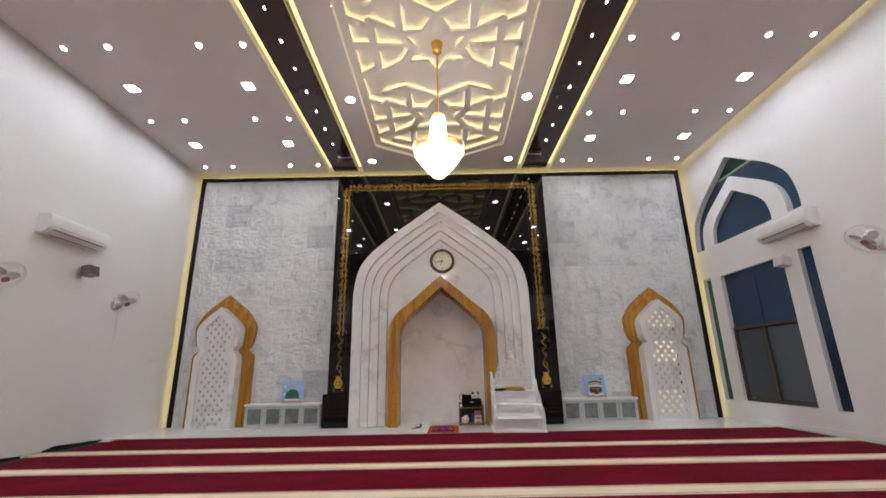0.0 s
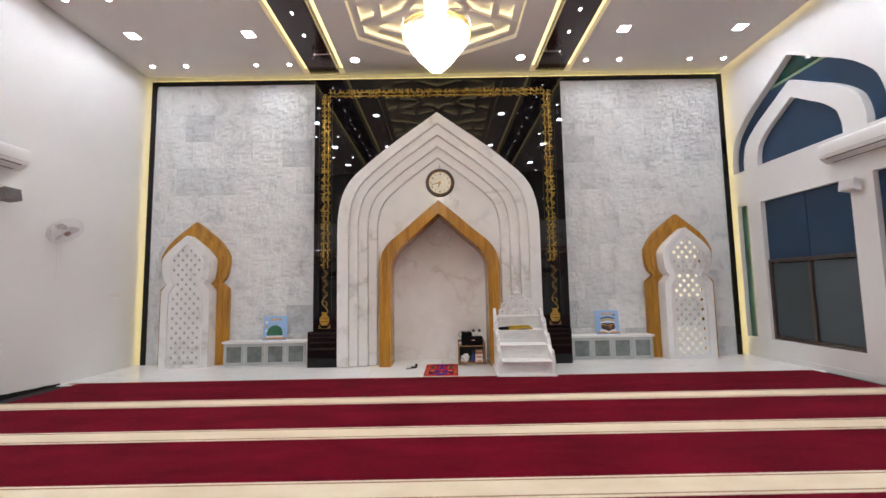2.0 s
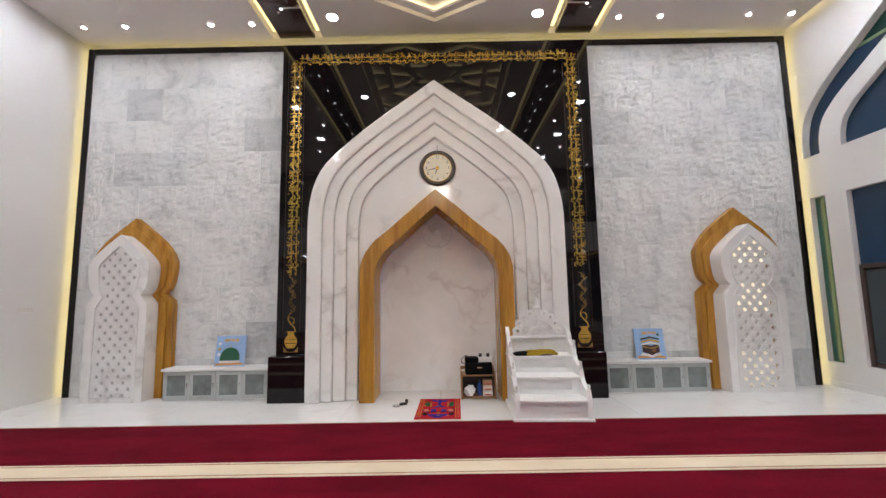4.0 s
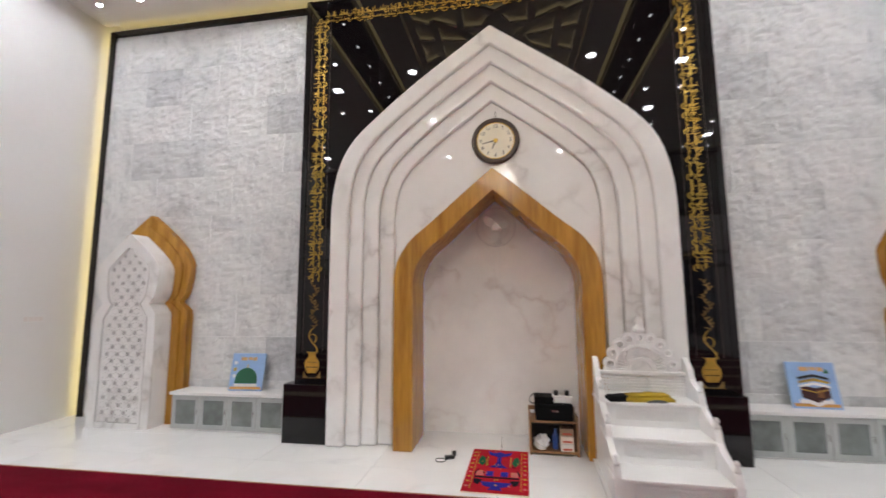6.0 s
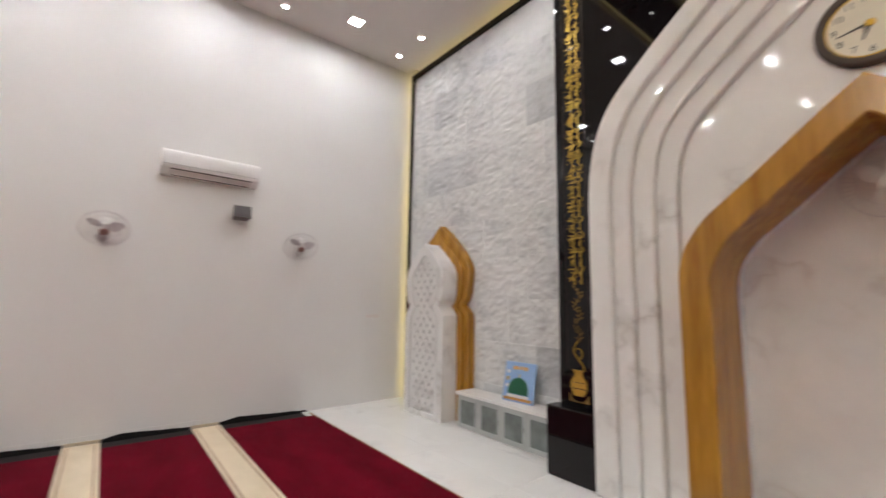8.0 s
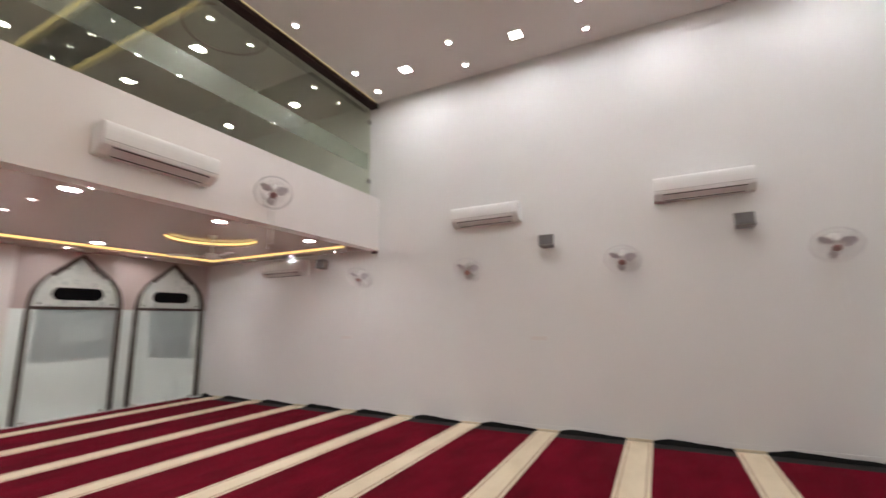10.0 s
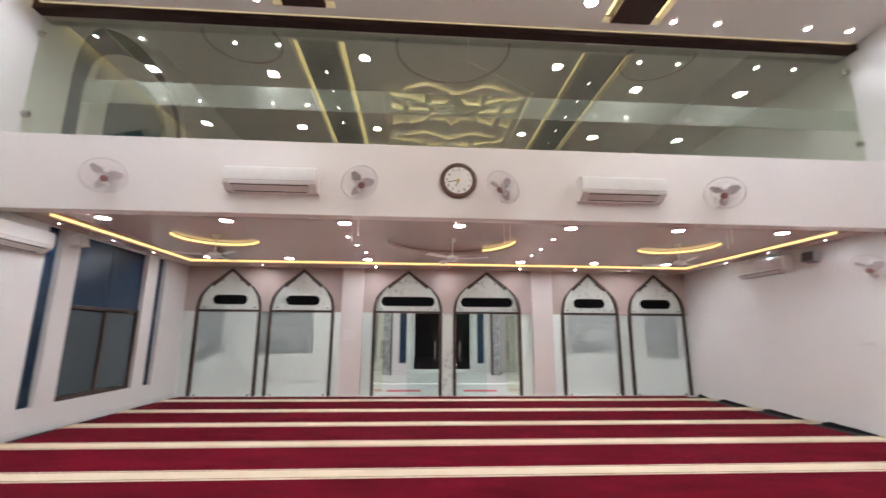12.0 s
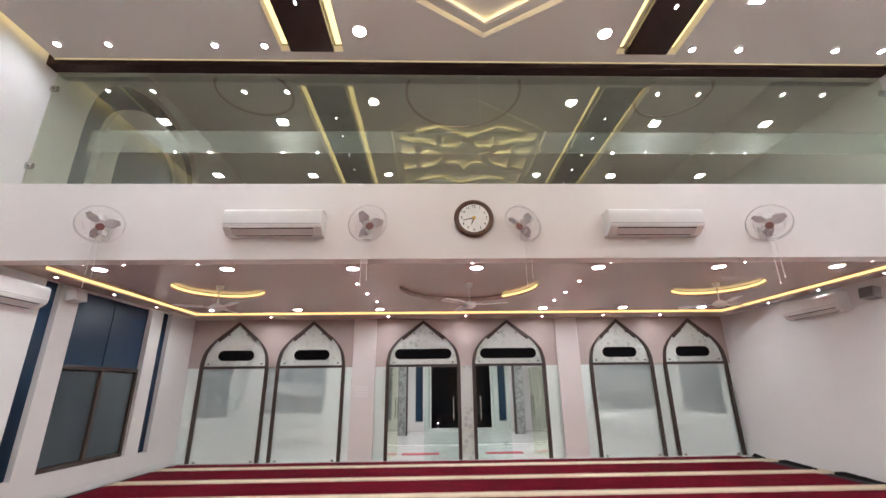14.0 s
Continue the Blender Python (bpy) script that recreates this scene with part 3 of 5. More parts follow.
for cx, cy, r in RINGS:
    rb = BM()
    n = 48
    span = range(n) if r < 1 else range(24, 31)
    pt = lambda i, z: (cx + (r - 0.004) * math.cos(2 * math.pi * i / n), cy + (r - 0.004) * math.sin(2 * math.pi * i / n), z)
    for i in span:
        rb.faces.new([rb.verts.new(p) for p in (pt(i, SOFF + 0.03), pt(i + 1, SOFF + 0.03), pt(i + 1, SOFF + 0.066), pt(i, SOFF + 0.066))])
    part("ring_led", rb, M_LEDO, sl)
structure("gallery_floor", bx(-W, W, YB - 5, FACE - 0.201, SOFF + 0.301, GTOP - 0.5), M_CEIL, "gallery floor slab above the entrance", "floor")
part("beam_led", bx(-W + 0.1, W - 0.1, FACE - 0.049, FACE - 0.035, CEIL - 0.014, CEIL - 0.002), M_LEDDIM, sl)
structure("ceiling_beam", bx(-W, W, FACE - 0.214, FACE - 0.05, 5.69, CEIL + 0.1), M_BROWN, "dark brown timber beam above the gallery glass", "beam")
# Hidden filler above the glass, added so that no light leaks through.
structure("light_block_bulkhead", bx(-W, W, FACE - 0.30, FACE - 0.216, 5.6905, GCEIL + 0.1), M_CEIL, "unseen bulkhead added above the gallery glass to block light", "wall")
structure("gallery_ceiling", bx(-W, W, YB - 5, FACE - 0.301, GCEIL, GCEIL + 0.12), M_CEIL, "plain gallery ceiling in half light", "ceiling")
structure("wall_gallery", bx(-W, W, YB - 5.2, YB - 5, SOFF, GCEIL + 0.2), M_WALL, "plain wall closing the gallery and lobby", "wall")
gl = thing("gallery_glass", "tall greenish glass screen on the gallery parapet", "glass screen", kind="structure")
for a, b in ((-5.93, -2.99), (-2.98, -0.005), (0.005, 2.98), (2.99, 5.93)):
    g = part("glass_pane", bx(a, b, FACE - 0.231, FACE - 0.219, GTOP, 5.69), M_TEAL, gl)
    g.visible_shadow = False
film = part("frosted_strip", bx(-5.90, 5.25, FACE - 0.236, FACE - 0.233, 4.43, 4.765), clear_glass("frosted_film", (0.86, 0.90, 0.89), 0.10, 0.35), gl, "pale frosted film strip")
film.visible_shadow = False
haze = part("film_sheet", bx(-5.90, 5.25, FACE - 0.239, FACE - 0.2375, 4.43, 4.765), frosted("film_haze", (0.95, 0.98, 0.98), 0.25), gl)
haze.visible_shadow = False

# ---------------- back wall ----------------
back = thing("wall_south", "taupe panelled back wall with six pointed arches", "wall", kind="structure")
DOORS = [(4.96, 0.73), (3.32, 0.74), (0.88, 0.81), (-1.00, 0.81), (-3.50, 0.71), (-5.16, 0.72)]
PILL = [(1.92, 2.42), (-2.58, -2.08)]
for a, b, ds in ((2.42, W, DOORS[:2]), (-2.08, 1.92, DOORS[2:4]), (-W, -2.58, DOORS[4:])):
    out = [(b, 1.87), (b, SOFF), (a, SOFF), (a, 1.87)]
    for c, w in sorted(ds):
        out += arch(c, w - 0.005, 1.87, 1.90, 2.86)[::-1]
    part("spandrel", plate(BM(), out, [], XZ, YB - 0.06, YB + 0.02), M_TAUPE, back)
for a, b in PILL:
    part("pillar", bx(a, b, YB - 0.22, YB + 0.06, 0.0, SOFF, 0.006), M_PILLAR, back)

# ---------------- ceiling lamps ----------------
def panel_lamp():
    t = thing("panel_light", "square white recessed LED ceiling panel, lit", "ceiling light", group="square ceiling lights")
    part("frame", plate(BM(), rect(-0.10, 0.10, -0.10, 0.10), [rect(-0.08, 0.08, -0.08, 0.08)], XY, -0.012, 0.0), M_PLASTIC, t)
    part("diffuser", bx(-0.08, 0.08, -0.08, 0.08, -0.008, -0.001), M_PANEL, t)
    return t


def round_lamp(r, m, name, label, group, drop=0.012):
    t = thing(name, label, "ceiling light", group=group)
    part("rim", plate(BM(), circle(0, 0, r + 0.014, 24), [circle(0, 0, r, 24)], XY, -drop, 0.0), M_PLASTIC, t)
    part("diffuser", plate(BM(), circle(0, 0, r, 24), [], XY, -0.007, -0.001), m, t)
    return t


def scatter(make, places):
    first = make()
    first.matrix_basis = pose(*places[0])
    for p in places[1:]:
        copy_thing(first, pose(*p))


scatter(panel_lamp, [(x, y, CEIL) for y in (8.58, 6.67, 4.74, 2.82) for x in (-5.2, -3.22, 3.22, 5.22)])
scatter(lambda: round_lamp(0.038, M_SPOT, "downlight", "small round white recessed downlight, lit", "small downlights", 0.034),
        [(x, y, CEIL) for y in (9.55, 7.63, 5.70, 3.78, 2.02) for x in (-5.52, -4.87, -3.52, -2.87, 2.89, 3.54, 4.92, 5.58)])
scatter(lambda: round_lamp(0.08, M_ROUND, "round_downlight", "round white downlight beside the centre panel, lit", "round downlights"),
        [(x, y, CEIL) for y in (9.45, 7.10, 4.70, 2.26) for x in (-1.58, 1.60)])


def slot_lamp():
    t = thing("slot_light", "tiny white slot light in the dark ceiling strip", "ceiling light", group="slot lights")
    part("housing", bx(-0.022, 0.022, -0.04, 0.04, -0.006, 0.0), M_DARKPL, t)
    part("diffuser", bx(-0.012, 0.012, -0.026, 0.026, -0.009, -0.006), M_SLOT, t)
    return t


scatter(slot_lamp, [(x, 2.68 + 0.595 * k, CEIL - 0.005) for x in (-2.29, 2.29) for k in range(12)])
scatter(lambda: round_lamp(0.075, M_UNDERLAMP, "round_downlight", "round white downlight under the gallery, lit", "downlights under the gallery"),
        [(0.10 + 1.6 * k, y, SOFF) for y in (1.28, -1.70) for k in range(-3, 4)])
scatter(lambda: round_lamp(0.018, M_SPOT, "downlight", "tiny white spot light under the gallery, lit", "spots under the gallery"),
        [(x, 1.52, SOFF) for x in (4.93, 4.44, 3.55, 1.92, 0.17, -1.58, -3.29, -4.95)] + [(x, y, SOFF) for x in (-5.75, 5.75) for y in (0.9, -0.2, -1.3)]
        + [(1.79, 0.43, SOFF), (1.74, -0.24, SOFF), (1.66, -0.91, SOFF), (-1.49, 0.53, SOFF), (-1.52, -0.25, SOFF), (-1.52, -0.91, SOFF)])
scatter(lambda: round_lamp(0.024, M_WASH, "downlight", "small white wall-washing spot above the doors, lit", "spots above the doors"),
        [(x, -2.62, SOFF) for x in (4.14, 1.62, -0.06, -1.72, -3.05, -4.33)])

for s in (-1, 1):
    t = thing("ceiling_bracket", "small chrome bracket bar under the dark ceiling strip", "bracket", pose(s * 2.13, 9.15, CEIL - 0.005), group="ceiling brackets")
    part("bar", cyl(BM(), (0, 0, -0.05), 0.013, 0.013, 0.34, "x", 14), M_STEEL, t)
    part("drop", cyl(BM(), (s * 0.165, 0, -0.085), 0.016, 0.016, 0.09, "z", 14), M_STEEL, t)
    part("stem", cyl(BM(), (-s * 0.10, 0, -0.025), 0.012, 0.012, 0.05, "z", 12), M_STEEL, t)

# star lattice in the centre panel
lat = BM()
ledl = BM()


BARS = []


def bar(bm, ledbm, x0, y0, x1, y1, w=0.115, z=CEIL + 0.03, h=0.05):
    d = Vector((x1 - x0, y1 - y0, 0))
    if d.length < 0.02:
        return
    BARS.append(1)
    step = 0.0011 * (len(BARS) % 13)      # bars lap over one another
    z, h = z + step, h - step
    m = Matrix.Translation(((x0 + x1) / 2, (y0 + y1) / 2, z)) @ Matrix.Rotation(math.atan2(d.y, d.x), 4, "Z")
    vs = bmesh.ops.create_cube(bm, size=1.0, matrix=m @ Matrix.Diagonal((d.length + w * 0.6, w, h, 1)))["verts"]
    m2 = Matrix.Translation((0, 0, 0.034 - step * 0.5)) @ m
    bmesh.ops.create_cube(ledbm, size=1.0, matrix=m2 @ Matrix.Diagonal((d.length, w - 0.025, 0.006, 1)))


def star(cx, cy, r):
    pts = []
    for k in range(12):
        a = math.pi * k / 6 + math.pi / 2
        rr = r if k % 2 == 0 else r * 0.577
        pts.append((cx + rr * math.cos(a), cy + rr * math.sin(a)))
    for k in range(12):
        bar(lat, ledl, *pts[k], *pts[(k + 1) % 12])


for cy in (4.05, 5.92, 7.80):
    star(0, cy, 0.62)
for cy in (3.1, 4.98, 6.86, 8.74):
    for s in (-1, 1):
        bar(lat, ledl, 0.0, cy + (0.32 if cy < 8 else -0.32), s * 0.54, cy)
        bar(lat, ledl, s * 0.54, cy, s * 0.54, cy + 0.62 if cy < 8 else cy - 0.62)
        bar(lat, ledl, s * 0.54, cy, s * 0.95, cy + (0.16 if cy < 8 else -0.16))
for cy in (4.05, 5.92, 7.80):
    for s in (-1, 1):
        bar(lat, ledl, s * 0.54, cy + 0.31, s * 0.95, cy + 0.55)
        bar(lat, ledl, s * 0.54, cy - 0.31, s * 0.95, cy - 0.55)
        bar(lat, ledl, s * 0.95, cy - 0.55, s * 0.95, cy + 0.55)
        bar(lat, ledl, s * 0.95, cy + 0.42, s * 1.27, cy + 0.60)
        bar(lat, ledl, s * 0.95, cy - 0.42, s * 1.27, cy - 0.60)
        bar(lat, ledl, s * 0.54, cy - 0.04, s * 1.27, cy - 0.10 if cy < 6 else cy + 0.10)
ins = [(x * 0.93, 5.9 + (y - 5.9) * 0.965) for x, y in HEX]
for k in range(6):
    bar(lat, ledl, *ins[k], *ins[(k + 1) % 6], w=0.11)
part("lattice", lat, M_CEIL, hexp)
part("lattice_led", ledl, M_LEDUP, hexp)


# ---------------- stone tiles of the front wall ----------------
def stone_mesh():
    bm = BM()
    nx, nz = 13, 12
    w, h = 0.5985, 0.551
    sx, sz = random.random() * 40, random.random() * 40
    g = []
    for i in range(nx + 1):
        row = []
        for k in range(nz + 1):
            edge = i in (0, nx) or k in (0, nz)
            x, z = w * i / nx, h * k / nz
            ridge = 1 - abs(noise.noise(Vector((x * 5 + sx, 0.3, z * 11 + sz))))
            fine = noise.noise(Vector((x * 16 + sx, 4.1, z * 22 + sz)))
            jog = 0.0 if edge else 0.35
            row.append(bm.verts.new((x + (random.random() - 0.5) * w / nx * jog * 1.6, -0.006 if edge else -0.001 - 0.012 * ridge ** 3 - 0.008 * fine, z + (random.random() - 0.5) * h / nz * jog * 1.6)))
        g.append(row)
    for i in range(nx):
        for k in range(nz):
            bm.faces.new((g[i][k], g[i + 1][k], g[i + 1][k + 1], g[i][k + 1]))
    rim = [g[i][0] for i in range(nx + 1)] + [g[nx][k] for k in range(1, nz + 1)] + [g[i][nz] for i in range(nx - 1, -1, -1)] + [g[0][k] for k in range(nz - 1, 0, -1)]
    bk = [bm.verts.new((v.co.x, 0.025, v.co.z)) for v in rim]
    for i in range(len(rim)):
        j = (i + 1) % len(rim)
        bm.faces.new((rim[j], rim[i], bk[i], bk[j]))
    me = bpy.data.meshes.new("stone_tile")
    bm.to_mesh(me)
    bm.free()
    me.materials.append(M_STONE)
    return me


# ---------------- carved screen boxes ----------------
def bulb(cx, w, zs, zn, wn, zb, wb, za):
    """Outline of a keyhole arch from the right foot over the apex to the left foot."""
    half = [(w, 0.0), (w, zs - 0.1), (w * 0.99, zs)]
    half += smooth([(wn, zn), (wn + (wb - wn) * 0.7, zn + (zb - zn) * 0.28), (wb, zb - 0.04), (wb * 0.97, zb + 0.10), (wb * 0.74, zb + (za - zb) * 0.45), (wb * 0.4, zb + (za - zb) * 0.72), (0.0, za)], 3)
    return [(cx + x, z) for x, z in half] + [(cx - x, z) for x, z in reversed(half[:-1])]


def inside(p, poly):
    x, y = p
    c = False
    for i in range(len(poly)):
        (x0, y0), (x1, y1) = poly[i], poly[i - 1]
        if (y0 > y) != (y1 > y) and x < (x1 - x0) * (y - y0) / (y1 - y0) + x0:
            c = not c
    return c


def jali(cx, outline, y0, y1, big):
    """Pierced panel: hexagonal holes on a triangular lattice, each ringed by six small triangles."""
    hs = []
    w, h = 0.156, 0.045
    for r in range(0, 52):
        for k in range(-4, 5):
            px, pz = cx + w * (k + 0.5 * (r % 2)), 0.10 + r * 2 * h
            rings = [[(px + big * math.cos(radians(60 * j)), pz + big * math.sin(radians(60 * j))) for j in range(6)]]
            for j in range(6):
                a = radians(60 * j + 30)
                c, q = math.cos(a), math.sin(a)
                ox, oz = px + (big + 0.0195) * c, pz + (big + 0.0195) * q
                rings.append([(ox + 0.0115 * math.cos(a + radians(d)), oz + 0.0115 * math.sin(a + radians(d))) for d in (0, 120, 240)])
            for q in rings:
                if all(inside(v, outline) for v in q):
                    hs.append(q)
    return plate(BM(), outline, hs, XZ, y0, y1)


def screen(cx, lit):
    t = thing("carved_screen", "white pierced marble screen before a wooden arch, " + ("lit inside" if lit else "unlit"), "screen")
    wo = bulb(cx, 0.655, 1.45, 1.57, 0.51, 2.02, 0.655, 2.765)
    wi = bulb(cx, 0.40, 1.40, 1.52, 0.26, 1.96, 0.40, 2.40)
    part("wooden_arch", band(BM(), wo, wi, 9.93, YF), M_WOOD, t)
    part("wooden_moulding", band(BM(), bulb(cx, 0.56, 1.44, 1.56, 0.42, 2.0, 0.56, 2.62), wi, 9.90, 9.94), M_WOOD, t)
    o = bulb(cx, 0.45, 1.42, 1.55, 0.34, 1.93, 0.45, 2.46)
    i = bulb(cx, 0.31, 1.36, 1.53, 0.20, 1.90, 0.29, 2.28)
    part("side", band(BM(), o, [(cx + (x - cx) * 0.93, z * 0.985) for x, z in o], 9.66, 9.96), M_MARBLE, t)
    part("face", band(BM(), o, i, 9.635, 9.66), M_MARBLE, t)
    part("bead", band(BM(), [(cx + (x - cx) * 1.10, z * 1.01) for x, z in i], i, 9.622, 9.64), M_MARBLE, t)
    part("pierced_panel", jali(cx, [(cx + (x - cx) * 1.02, z * 1.003) for x, z in i], 9.65, 9.668, 0.033 if lit else 0.031), M_MARBLE, t)
    part("base_rail", bx(cx - 0.31, cx + 0.31, 9.63, 9.66, 0.0, 0.07), M_MARBLE, t)
    if lit:
        for z0, z1 in ((1.86, 2.25), (1.12, 1.58), (0.08, 0.60)):
            part("light_panel", bx(cx - 0.27, cx + 0.27, 9.72, 9.73, z0, z1), M_JALI_LED if z0 > 1 else M_JALI_DIM, t)
    # Unlit screen: grey sheet close behind the holes stands for their shade.
    part("back_shade_panel", bx(cx - 0.30, cx + 0.30, 9.80 if lit else 9.669, 9.81 if lit else 9.68, 0.0, 2.2), M_SCREENBACK if lit else M_GREYPL, t)


screen(-4.78, False)
screen(4.65, True)


# ---------------- low cabinets and pictures ----------------
def cabinet(x0, x1):
    t = thing("low_cabinet", "low white cabinet with four grey glass doors against the stone", "cabinet", group="low cabinets")
    part("body", bx(x0 + 0.01, x1 - 0.01, 9.73, 10.03, 0.0, 0.42), M_PLASTIC, t)
    part("top", bx(x0 - 0.01, x1 + 0.01, 9.69, 10.03, 0.42, 0.455, 0.004), M_PLASTIC, t)
    w = (x1 - x0 - 0.03) / 4
    for k in range(4):
        a = x0 + 0.015 + k * w
        d = part("door", plate(BM(), rect(a + 0.004, a + w - 0.004, 0.015, 0.412), [rect(a + 0.055, a + w - 0.055, 0.07, 0.36)], XZ, 9.712, 9.73), M_ALU, t, "pale grey framed door")
        part("pane", bx(a + 0.055, a + w - 0.055, 9.72, 9.724, 0.07, 0.36), M_GREYGL, d)
        part("pull", bx(a + w - 0.035, a + w - 0.025, 9.700, 9.712, 0.19, 0.25), M_STEEL, d)


cabinet(-4.09, -2.52)
cabinet(2.41, 3.96)


def picture(cx, dome):
    m = pose(cx, 9.86, 0.455, -12, 0, 4 if dome else -3)
    t = thing("picture_stand", "pale blue picture board with a green dome, leaning on the stone" if dome else "pale blue picture board with a black cube, leaning on stone", "picture", m)
    part("board", bx(-0.22, 0.22, 0.0, 0.02, 0.0, 0.46, 0.004), plain("pale_blue_print", (0.30, 0.47, 0.75), 0.3), t)
    part("base_band", bx(-0.20, 0.20, -0.004, 0.0, 0.02, 0.05), plain("orange_print", (0.62, 0.30, 0.08), 0.4), t)
    part("white_ground", bx(-0.15, 0.15, -0.005, -0.001, 0.052, 0.085), M_PLASTIC, t)
    if dome:
        part("dome", plate(BM(), [(0.145 * math.cos(a), 0.09 + 0.19 * max(0, math.sin(a)) ** 0.75) for a in [math.pi * k / 20 for k in range(21)]], [], XZ, -0.007, -0.001), plain("green_print", (0.012, 0.11, 0.055), 0.4), t)
        part("finial", bx(-0.006, 0.006, -0.007, -0.001, 0.28, 0.32), M_GOLD, t)
    else:
        part("cube", plate(BM(), [(-0.12, 0.11), (0.01, 0.06), (0.13, 0.11), (0.13, 0.23), (0.01, 0.20), (-0.12, 0.23)], [], XZ, -0.007, -0.001), plain("dark_maroon_print", (0.05, 0.014, 0.016), 0.4), t)
        part("cube_door", bx(0.02, 0.075, -0.009, -0.006, 0.11, 0.185), plain("brown_print", (0.22, 0.09, 0.03), 0.4), t)
        for z, mm in ((0.205, M_PLASTIC), (0.245, M_GOLD), (0.285, M_DARKPL)):
            part("roof_band", plate(BM(), [(-0.13, z), (0.01, z + 0.028), (0.14, z), (0.14, z + 0.022), (0.01, z + 0.055), (-0.13, z + 0.022)], [], XZ, -0.0085, -0.001), mm, t)
        part("ground_band", plate(BM(), [(-0.13, 0.10), (0.01, 0.045), (0.14, 0.10), (0.14, 0.075), (0.01, 0.022), (-0.13, 0.075)], [], XZ, -0.0086, -0.001), M_PLASTIC, t)
        part("gold_belt", plate(BM(), [(-0.12, 0.185), (0.01, 0.155), (0.13, 0.185), (0.13, 0.195), (0.01, 0.165), (-0.12, 0.195)], [], XZ, -0.0092, -0.006), M_GOLD, t)
        part("green_mark", plate(BM(), [(0.11, 0.35), (0.16, 0.35), (0.135, 0.40)], [], XZ, -0.006, -0.001), plain("green_print", (0.012, 0.11, 0.055), 0.4), t)
    for k, (a, b) in enumerate(((-0.10, -0.02), (-0.005, 0.05), (0.06, 0.11))):
        part("title_bar", bx(a, b, -0.006, -0.001, 0.37 + 0.008 * (k % 2), 0.41), plain("orange_title", (0.66, 0.38, 0.16), 0.4), t)
    if dome:
        for z in (0.34, 0.26, 0.18):
            part("seal", plate(BM(), circle(-0.165, z, 0.022, 16), [], XZ, -0.005, -0.001), M_PLASTIC if z != 0.26 else M_GOLD, t)


picture(-3.19, True)
picture(3.18, False)


# ---------------- clocks ----------------
def text_mesh(s, size):
    cu = bpy.data.curves.new("numeral", "FONT")
    cu.body, cu.size, cu.align_x, cu.align_y, cu.extrude = s, size, "CENTER", "CENTER", 0.001
    tmp = bpy.data.objects.new("numeral_text", cu)
    me = bpy.data.meshes.new_from_object(tmp)
    bpy.data.objects.remove(tmp)
    return me


def ring_mesh(r, tube, seg=48, sides=10):
    bm = BM()
    vs = [[bm.verts.new(((r + tube * math.cos(b)) * math.cos(a), tube * 0.8 * math.sin(b), (r + tube * math.cos(b)) * math.sin(a))) for b in [2 * math.pi * j / sides for j in range(sides)]] for a in [2 * math.pi * i / seg for i in range(seg)]]
    for i in range(seg):
        for j in range(sides):
            bm.faces.new((vs[i][j], vs[(i + 1) % seg][j], vs[(i + 1) % seg][(j + 1) % sides], vs[i][(j + 1) % sides]))
    bmesh.ops.recalc_face_normals(bm, faces=bm.faces)
    return bm


M_CLOCK = wood_mat("clock_wood", (0.07, 0.03, 0.018), (0.13, 0.06, 0.035), 0.3)


def clock(m, r, hour, minute, label, rim, inner, dial):
    t = thing("wall_clock", label, "clock", m)
    part("case", cyl(BM(), (0, -0.02, 0), r, r, 0.04, "y", 48), M_BROWN, t)
    part("rim", (lambda b: (bmesh.ops.translate(b, verts=b.verts, vec=(0, -0.035, 0)), b)[1])(ring_mesh(r * 0.91, r * 0.12)), rim, t, smooth_it=True)
    part("inner_rim", (lambda b: (bmesh.ops.translate(b, verts=b.verts, vec=(0, -0.042, 0)), b)[1])(ring_mesh(r * 0.80, r * 0.03)), inner, t, smooth_it=True)
    part("dial", cyl(BM(), (0, -0.042, 0), r * 0.83, r * 0.83, 0.004, "y", 48), plain("pale_dial", dial, 0.35), t)
    for k in range(1, 13):
        a = math.pi / 2 - k * math.pi / 6
        me = text_mesh(str(k), r * 0.22)
        me.materials.append(M_DARKPL)
        ob = new("numeral", me)
        ob.parent = t
        ob.matrix_basis = pose(r * 0.64 * math.cos(a), -0.0455, r * 0.64 * math.sin(a), 90)
    for ang, ln, w in ((hour * 30 + minute * 0.5, 0.40, 0.05), (minute * 6, 0.62, 0.035)):
        p = part("clock_pointer", plate(BM(), [(-r * w, -r * 0.08), (r * w, -r * 0.08), (r * w * 0.3, r * ln), (-r * w * 0.3, r * ln)], [], XZ, -0.051, -0.048), M_DARKPL, t)
        p.matrix_basis = pose(0, 0, 0, 0, ang, 0)
    part("boss", cyl(BM(), (0, -0.05, 0), r * 0.10, r * 0.07, 0.008, "y", 20), M_GOLD, t)
    return t


ck = clock(pose(0.01, 9.597, 3.375), 0.265, 6, 43, "round bronze rimmed wall clock hung on the marble arch", M_FRAME, M_GOLD, (0.74, 0.69, 0.56))
part("hanger", bx(-0.004, 0.004, -0.012, -0.006, 0.26, 0.36), M_DARKPL, ck)
clock(pose(0.17, FACE, 3.37, 0, 0, 180), 0.235, 6, 43, "round dark wooden wall clock on the white gallery parapet", M_CLOCK, M_CLOCK, (0.80, 0.79, 0.77))


# ---------------- air conditioners, fans, loudspeakers ----------------
M_FLAP = plain("off_white_flap", (0.66, 0.63, 0.63), 0.35)


